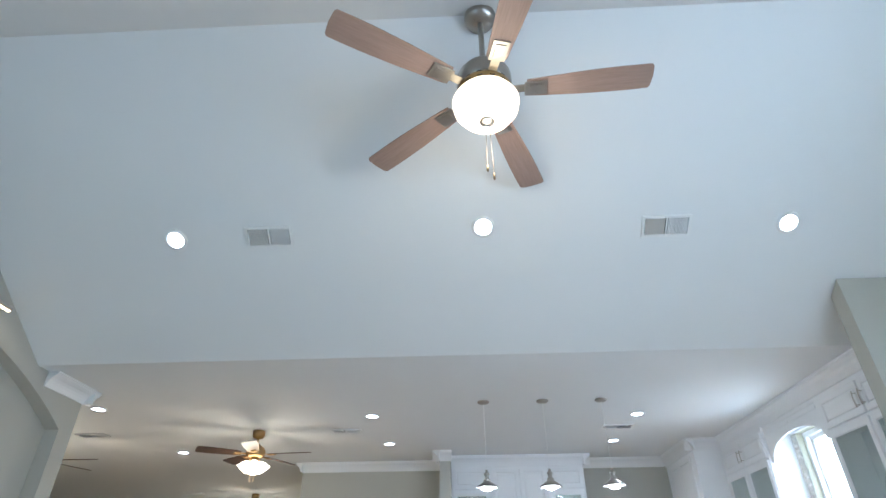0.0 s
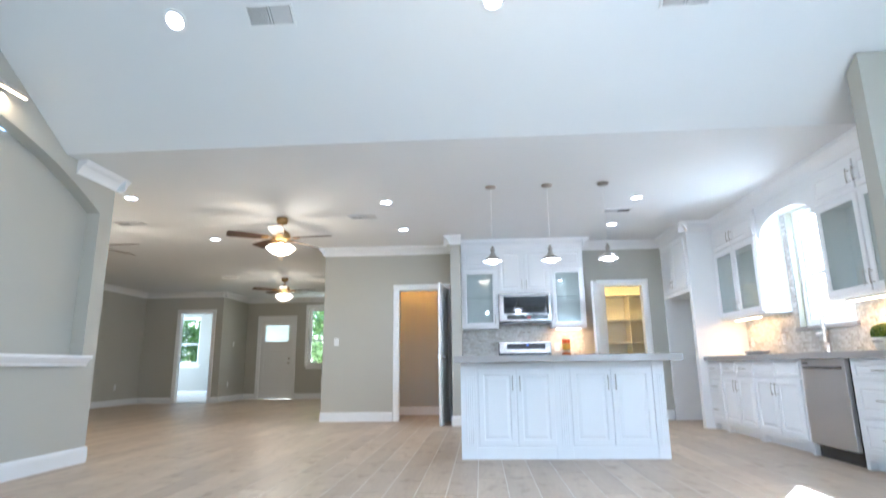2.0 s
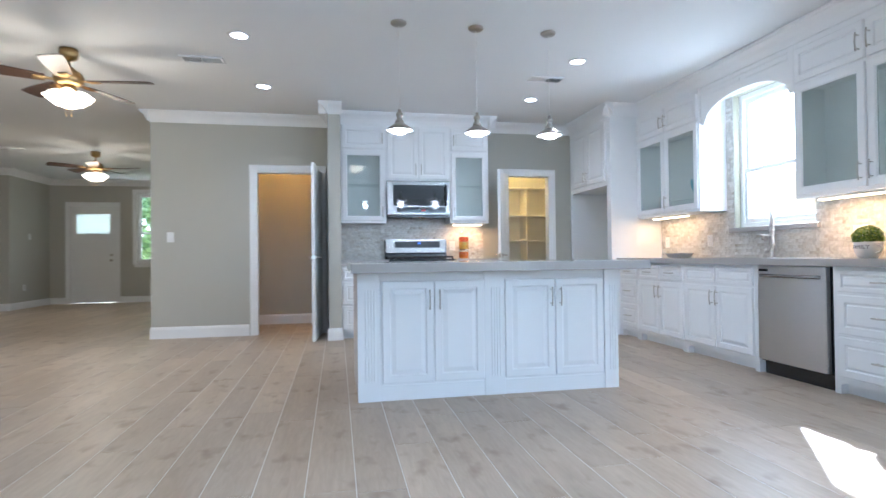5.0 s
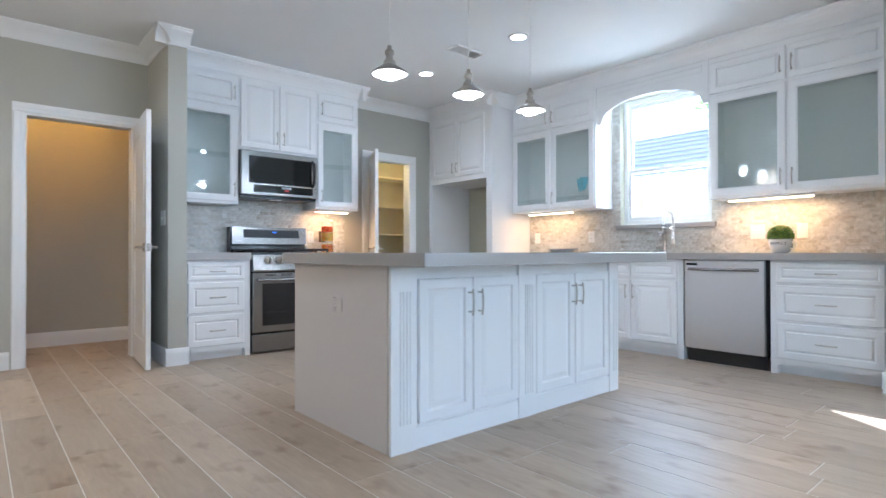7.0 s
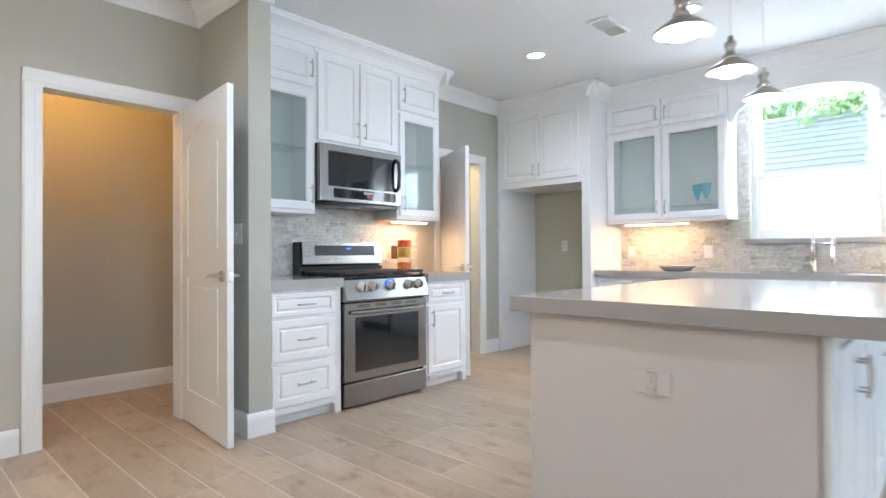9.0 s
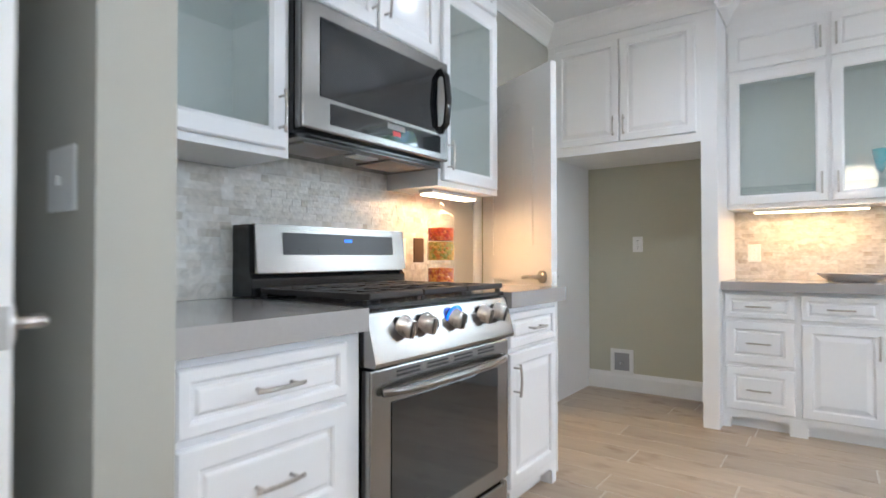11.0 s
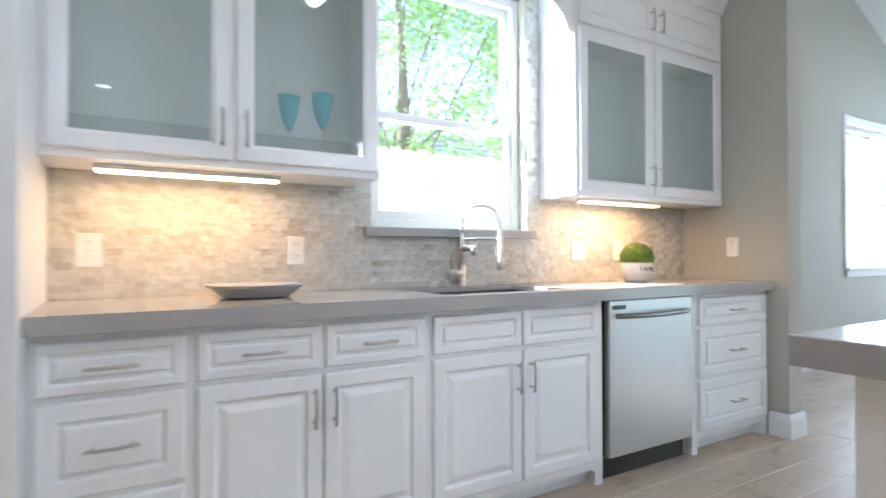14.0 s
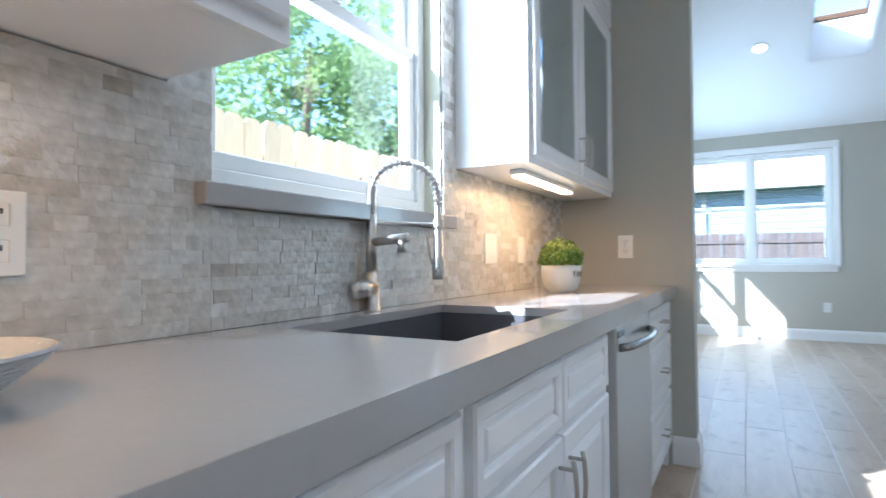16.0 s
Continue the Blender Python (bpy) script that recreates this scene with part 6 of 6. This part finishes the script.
def fence(label, m, n_, height, mat, gap=0.147):
    """A picket fence along local +x, standing on z = 0."""
    th = thing("fence", label, "fence", m, kind="structure")
    bm = bmesh.new()
    prism(bm, [(0, 0), (0.14, 0), (0.14, height - 0.035), (0.105, height), (0.035, height), (0, height - 0.035)], "y", 0, 0.018)
    me = mesh_of("picket", bm, mat)
    rr = random.Random(11)
    for i in range(n_):
        part("picket", me, None, th, "", pose(i * gap, rr.uniform(-0.003, 0.003), rr.uniform(-0.012, 0.012), 0, rr.uniform(-0.4, 0.4), 0))
    for z in (0.35, height * 0.55, height - 0.3):
        part("rail", boxes((0, 0.022, z, n_ * gap, 0.06, z + 0.09)), mat, th)
    return th


fence("new cedar picket fence beside the house, colour lifted for glare", pose(5.55, 11.0, -0.32, 0, 0, -90), 110, 2.3, CEDAR)
fence("old wooden picket fence behind the yard, darkened for shade", pose(-3.0, -11.0, -0.32, 0, 0, 0), 80, 2.1, OLD_WOOD)


def leaf_cloud(bm, rng, centre, rad, count, size):
    for _ in range(count):
        d = Vector((rng.gauss(0, 1), rng.gauss(0, 1), rng.gauss(0, 0.8))).normalized() * rad * rng.random() ** 0.45
        c = centre + d
        nrm = Vector((rng.uniform(-1, 1), rng.uniform(-1, 1), rng.uniform(-0.2, 1))).normalized()
        s1 = nrm.orthogonal().normalized()
        s1.rotate(Matrix.Rotation(rng.random() * 6.28, 3, nrm))
        s2 = nrm.cross(s1)
        a = size * rng.uniform(0.6, 1.3)
        vs = [bm.verts.new(c + p) for p in (s1 * a, s2 * a * 0.5, -s1 * a, -s2 * a * 0.5)]
        bm.faces.new(vs)


def tree(label, x, y, h, spread, mat, seed, clumps=26, leaves=170, size=0.14, low=0.35):
    th = thing("tree", label, "tree", pose(x, y, -0.33))
    rng = random.Random(seed)
    bm = bmesh.new()
    rings, k = [], 9
    for i in range(7):
        s = i / 6
        r = 0.20 * (1 - 0.75 * s) * h / 7
        cx, cy = 0.18 * math.sin(2.1 * s + seed), 0.18 * math.cos(1.7 * s + seed)
        rings.append([bm.verts.new((cx + r * math.cos(6.283 * j / k), cy + r * math.sin(6.283 * j / k), s * h * 0.8)) for j in range(k)])
    for a, b in zip(rings, rings[1:]):
        for j in range(k):
            bm.faces.new((a[j], a[(j + 1) % k], b[(j + 1) % k], b[j]))
    part("trunk", bm, BARK, th)
    crown = bmesh.new()
    for i in range(clumps):
        a, s = rng.random() * 6.283, rng.random()
        z = h * (low + (1 - low) * rng.random())
        rr = spread * (0.25 + 0.75 * s) * math.sqrt(max(0.1, 1 - ((z / h - 0.62) / 0.5) ** 2))
        c = Vector((rr * math.cos(a), rr * math.sin(a), z))
        leaf_cloud(crown, rng, c, spread * rng.uniform(0.2, 0.34), leaves, size)
        if i % 3 == 0:
            lb = bmesh.new()
            st = Vector((0, 0, h * (low - 0.08 + 0.25 * rng.random())))
            tube(lb, [st, st.lerp(c, 0.5) + Vector((0, 0, 0.25)), c], 0.016 * h / 6, 6)
            part("limb", lb, BARK, th)
    part("crown", crown, mat, th, "loose leafy crown")["kind"] = "stuff"
    return th


tree("broad leafy tree beyond the cedar fence", 9.2, 3.6, 6.8, 2.8, LEAF, 3, 40, 480, 0.055, 0.30)
tree("leafy tree beyond the cedar fence with bright crown", 10.2, -0.6, 7.0, 2.9, LEAF, 8, 38, 400, 0.065, 0.28)
tree("darker tree beyond the cedar fence", 10.5, -4.0, 6.5, 3.0, LEAF2, 15, 34, 170, 0.13, 0.25)
tree("tall tree behind the neighbouring roof", 20.0, 9.0, 9.5, 3.6, LEAF, 21, 36, 170, 0.18, 0.4)
tree("street tree outside the front window", -4.9, 19.0, 6.0, 2.4, LEAF, 31, 34, 170, 0.12, 0.2)
tree("bushy tree outside the bedroom window", -11.2, 20.2, 5.5, 2.2, LEAF2, 37, 34, 170, 0.12, 0.12)
tree("bushy tree across the front lawn", -7.5, 24.0, 7.0, 3.2, LEAF2, 41, 30, 150, 0.16, 0.15)

# neighbouring house to the east
nb = thing("house", "neighbouring house with brown shingle roof", "house", pose(17, 6, -0.33))
part("wall", boxes((-2.5, -12.4, 0, 4, 8.4, 2.9)), SHADED_SIDING, nb, "siding wall in the darkened blue")
bm = bmesh.new()
prism(bm, [(-3.1, 2.85), (4.6, 2.85), (0.75, 5.6)], "y", -13.0, 9.0)
rf = part("roof", bm, SHINGLE, nb, "brown shingle roof")
for i in range(14):
    s = i / 14
    part("shingle_course", boxes((-3.1 + 3.85 * s - 0.03, -13.02, 2.86 + 2.75 * s, -3.1 + 3.85 * s + 0.03, 9.02, 2.91 + 2.75 * s)), SHINGLE, rf)
# building behind the south fence
sb = thing("building", "blue sided building behind the south fence, darkened for shade", "building", pose(3, -17, -0.33))
part("wall", boxes((-9, -4, 0, 9, 0, 4.1)), SHADED_SIDING, sb)
for i in range(16):
    part("siding_board", boxes((-9, 0, 0.25 * i, 9, 0.03, 0.25 * i + 0.235)), SHADED_SIDING, sb)
bm = bmesh.new()
prism(bm, [(0.6, 4.0), (-4.6, 4.0), (-2.0, 5.6)], "x", -9.4, 9.4)
part("roof", bm, SHINGLE, sb)
part("gutter", boxes((-9.4, 0.55, 3.98, 9.4, 0.68, 4.12)), GREY_PLASTIC, sb, "grey gutter")
part("downpipe", boxes((1.2, 0.05, 0.3, 1.34, 0.16, 4.0)), GREY_PLASTIC, sb)
ul = thing("utility_line", "wooden utility poles with black overhead cables", "utility pole")
for x in (-20.0, 20.0):
    part("pole", tube(bmesh.new(), [(x, -13.5, -0.32), (x, -13.5, 6.0)], 0.13, 12), BARK, ul)
for z in (2.9, 3.1, 3.3, 4.6):
    part("cable", tube(bmesh.new(), [(-20 + 4 * k, -13.5, z + 0.35 * ((k - 5) / 5) ** 2 - 0.1) for k in range(11)], 0.012, 5), BLACK, ul)

# stone chimney breast on the south wall
fp = thing("chimney_breast", "stacked white stone chimney breast", "fireplace", kind="structure")
part("core", boxes((-0.55, YS + 0.001, 0, 1.20, YS + 0.06, 2.66)), GROUT, fp)
rr = random.Random(9)
z = 0.0
while z < 2.60:
    hh = rr.choice((0.07, 0.09, 0.12))
    x = 1.225 - rr.uniform(0, 0.012)
    while x > -0.5:
        w = rr.uniform(0.18, 0.42)
        b = bmesh.new()
        box(b, max(-0.55, x - w + 0.004), YS + 0.004 if x > 1.2 else YS + 0.055, z + 0.002, x, YS + 0.085 + rr.uniform(0, 0.025), z + hh - 0.002, 0.004)
        part("stone", b, STONE, fp)
        x -= w
    z += hh

# ---- backsplash mosaic ----


def piece_box(x0, x1, z0, z1, y, c=0.0005):
    """A chamfered piece facing -y, back at y = 0."""
    v = [(x0, 0, z0), (x1, 0, z0), (x1, 0, z1), (x0, 0, z1), (x0, -y + c, z0), (x1, -y + c, z0), (x1, -y + c, z1), (x0, -y + c, z1),
         (x0 + c, -y, z0 + c), (x1 - c, -y, z0 + c), (x1 - c, -y, z1 - c), (x0 + c, -y, z1 - c)]
    f = [(0, 1, 5, 4), (1, 2, 6, 5), (2, 3, 7, 6), (3, 0, 4, 7), (4, 5, 9, 8), (5, 6, 10, 9), (6, 7, 11, 10), (7, 4, 8, 11), (8, 9, 10, 11)]
    return v, f


SHARED = {}


def mosaic(name, label, m, areas, single, seed):
    """Split-face mosaic over areas (x0, x1, z0, z1) of a wall; pieces inside single become objects."""
    rng = random.Random(seed)
    backs = bmesh.new()
    for a in areas:
        box(backs, a[0], -0.0108, a[2], a[1], -0.0005, a[3])
    wall_ob = tagged(new(name, mesh_of(name, backs, MARBLE_BED)), label, "backsplash", "", "structure")
    wall_ob.matrix_basis = m
    vv, ff, made = [], [], 0
    for x0, x1, z0, z1 in areas:
        z = z0
        while z < z1 - 0.008:
            hh = min(0.0262, z1 - z)
            x = x0 - rng.random() * 0.05
            while x < x1:
                w = rng.choice((0.03, 0.045, 0.05, 0.055, 0.07, 0.085))
                a, b = max(x, x0), min(x + w, x1)
                d = rng.choice((0.0094, 0.0098, 0.0099, 0.0100, 0.0101, 0.0107))
                if b - a > 0.008:
                    if abs(b - a - w) < 1e-6 and hh > 0.026 and single[0] < a and b < single[1] and single[2] < z < single[3] and made < 300:
                        key = (w, d)
                        if key not in SHARED:
                            v, f = piece_box(0, w, 0, 0.0262, d, 0.0001)
                            me = bpy.data.meshes.new("tile")
                            me.from_pydata(v, [], f)
                            me.materials.append(TILE)
                            SHARED[key] = me
                        part("tile", SHARED[key], None, wall_ob, "", pose(a, -0.003, z, rng.uniform(-1.2, 1.2), 0, rng.uniform(-1.0, 1.0)))
                        made += 1
                    else:
                        v, f = piece_box(a, b, z, z + hh, d, 0.0001)
                        tilt = rng.uniform(-0.02, 0.02)
                        base = len(vv)
                        vv += [(p[0], p[1] - 0.003 + (tilt * (p[2] - z) if p[1] < 0 else 0), p[2]) for p in v]
                        ff += [tuple(i + base for i in q) for q in f]
                x += w
            z += hh
    me = bpy.data.meshes.new("mosaic_tiles")
    me.from_pydata(vv, [], ff)
    me.materials.append(TILE_REST)
    o = part("mosaic_tiles", me, None, wall_ob)
    o["kind"] = "stuff"
    return wall_ob


def L(y):
    return 7.6 - y


mosaic("backsplash_east", "split-face marble mosaic backsplash behind the sink", pose(XE, 7.6, 0, 0, 0, -90),
       [(0.001, L(6.372), CT + 0.001, 1.372), (L(6.372), L(5.438), CT + 0.001, 1.15), (L(5.438), 3.538, CT + 0.001, 1.372), (L(6.466), L(6.372), 1.372, 2.50), (L(5.438), L(5.346), 1.372, 2.50)],
       (L(6.95), L(5.5), 0.93, 1.37), 4)
mosaic("backsplash_north", "split-face marble mosaic backsplash behind the range", pose(-0.117, YN, 0),
       [(0.001, 1.876, 0.919, 1.372), (0.56, 1.36, 1.372, 1.455)], (0.55, 1.4, 1.16, 1.37), 6)

# ---- floor planks ----
PW, PLN, GAP = 0.2067, 1.22, 0.0042
v, f = piece_box(GAP / 2, PW - GAP / 2, GAP / 2, PLN - GAP / 2, 0.012, 0.001)


def lay(p):
    return (p[0], p[2], -p[1] - 0.0121)


pm = bpy.data.meshes.new("plank")
pm.from_pydata([lay(p) for p in v], [], [q[::-1] for q in f])
pm.materials.append(PLANK)
rng = random.Random(2)
vv, ff = [], []
k0, k1 = math.floor((-8.5 + 0.095) / PW), math.ceil((4.0 + 0.095) / PW)
for k in range(k0, k1):
    x = -0.095 + k * PW
    y = YS - rng.random() * PLN
    while y < 15.1:
        a, b = max(y, YS), min(y + PLN, 15.12)
        if b - a > 0.03:
            if -2.6 < x < 3.1 and 0.0 < a and b < 9.3 and b - a > PLN - 1e-6:
                part("plank", pm, None, floor, "", pose(x, a, 0))
            else:
                v, f = piece_box(x + GAP / 2, x + PW - GAP / 2, a + GAP / 2, b - GAP / 2, 0.012, 0.0012)
                base = len(vv)
                vv += [lay(p) for p in v]
                ff += [tuple(i + base for i in q[::-1]) for q in f]
        y += PLN
me = bpy.data.meshes.new("planks")
me.from_pydata(vv, [], ff)
me.materials.append(PLANK_REST)
part("planks", me, None, floor)["kind"] = "stuff"
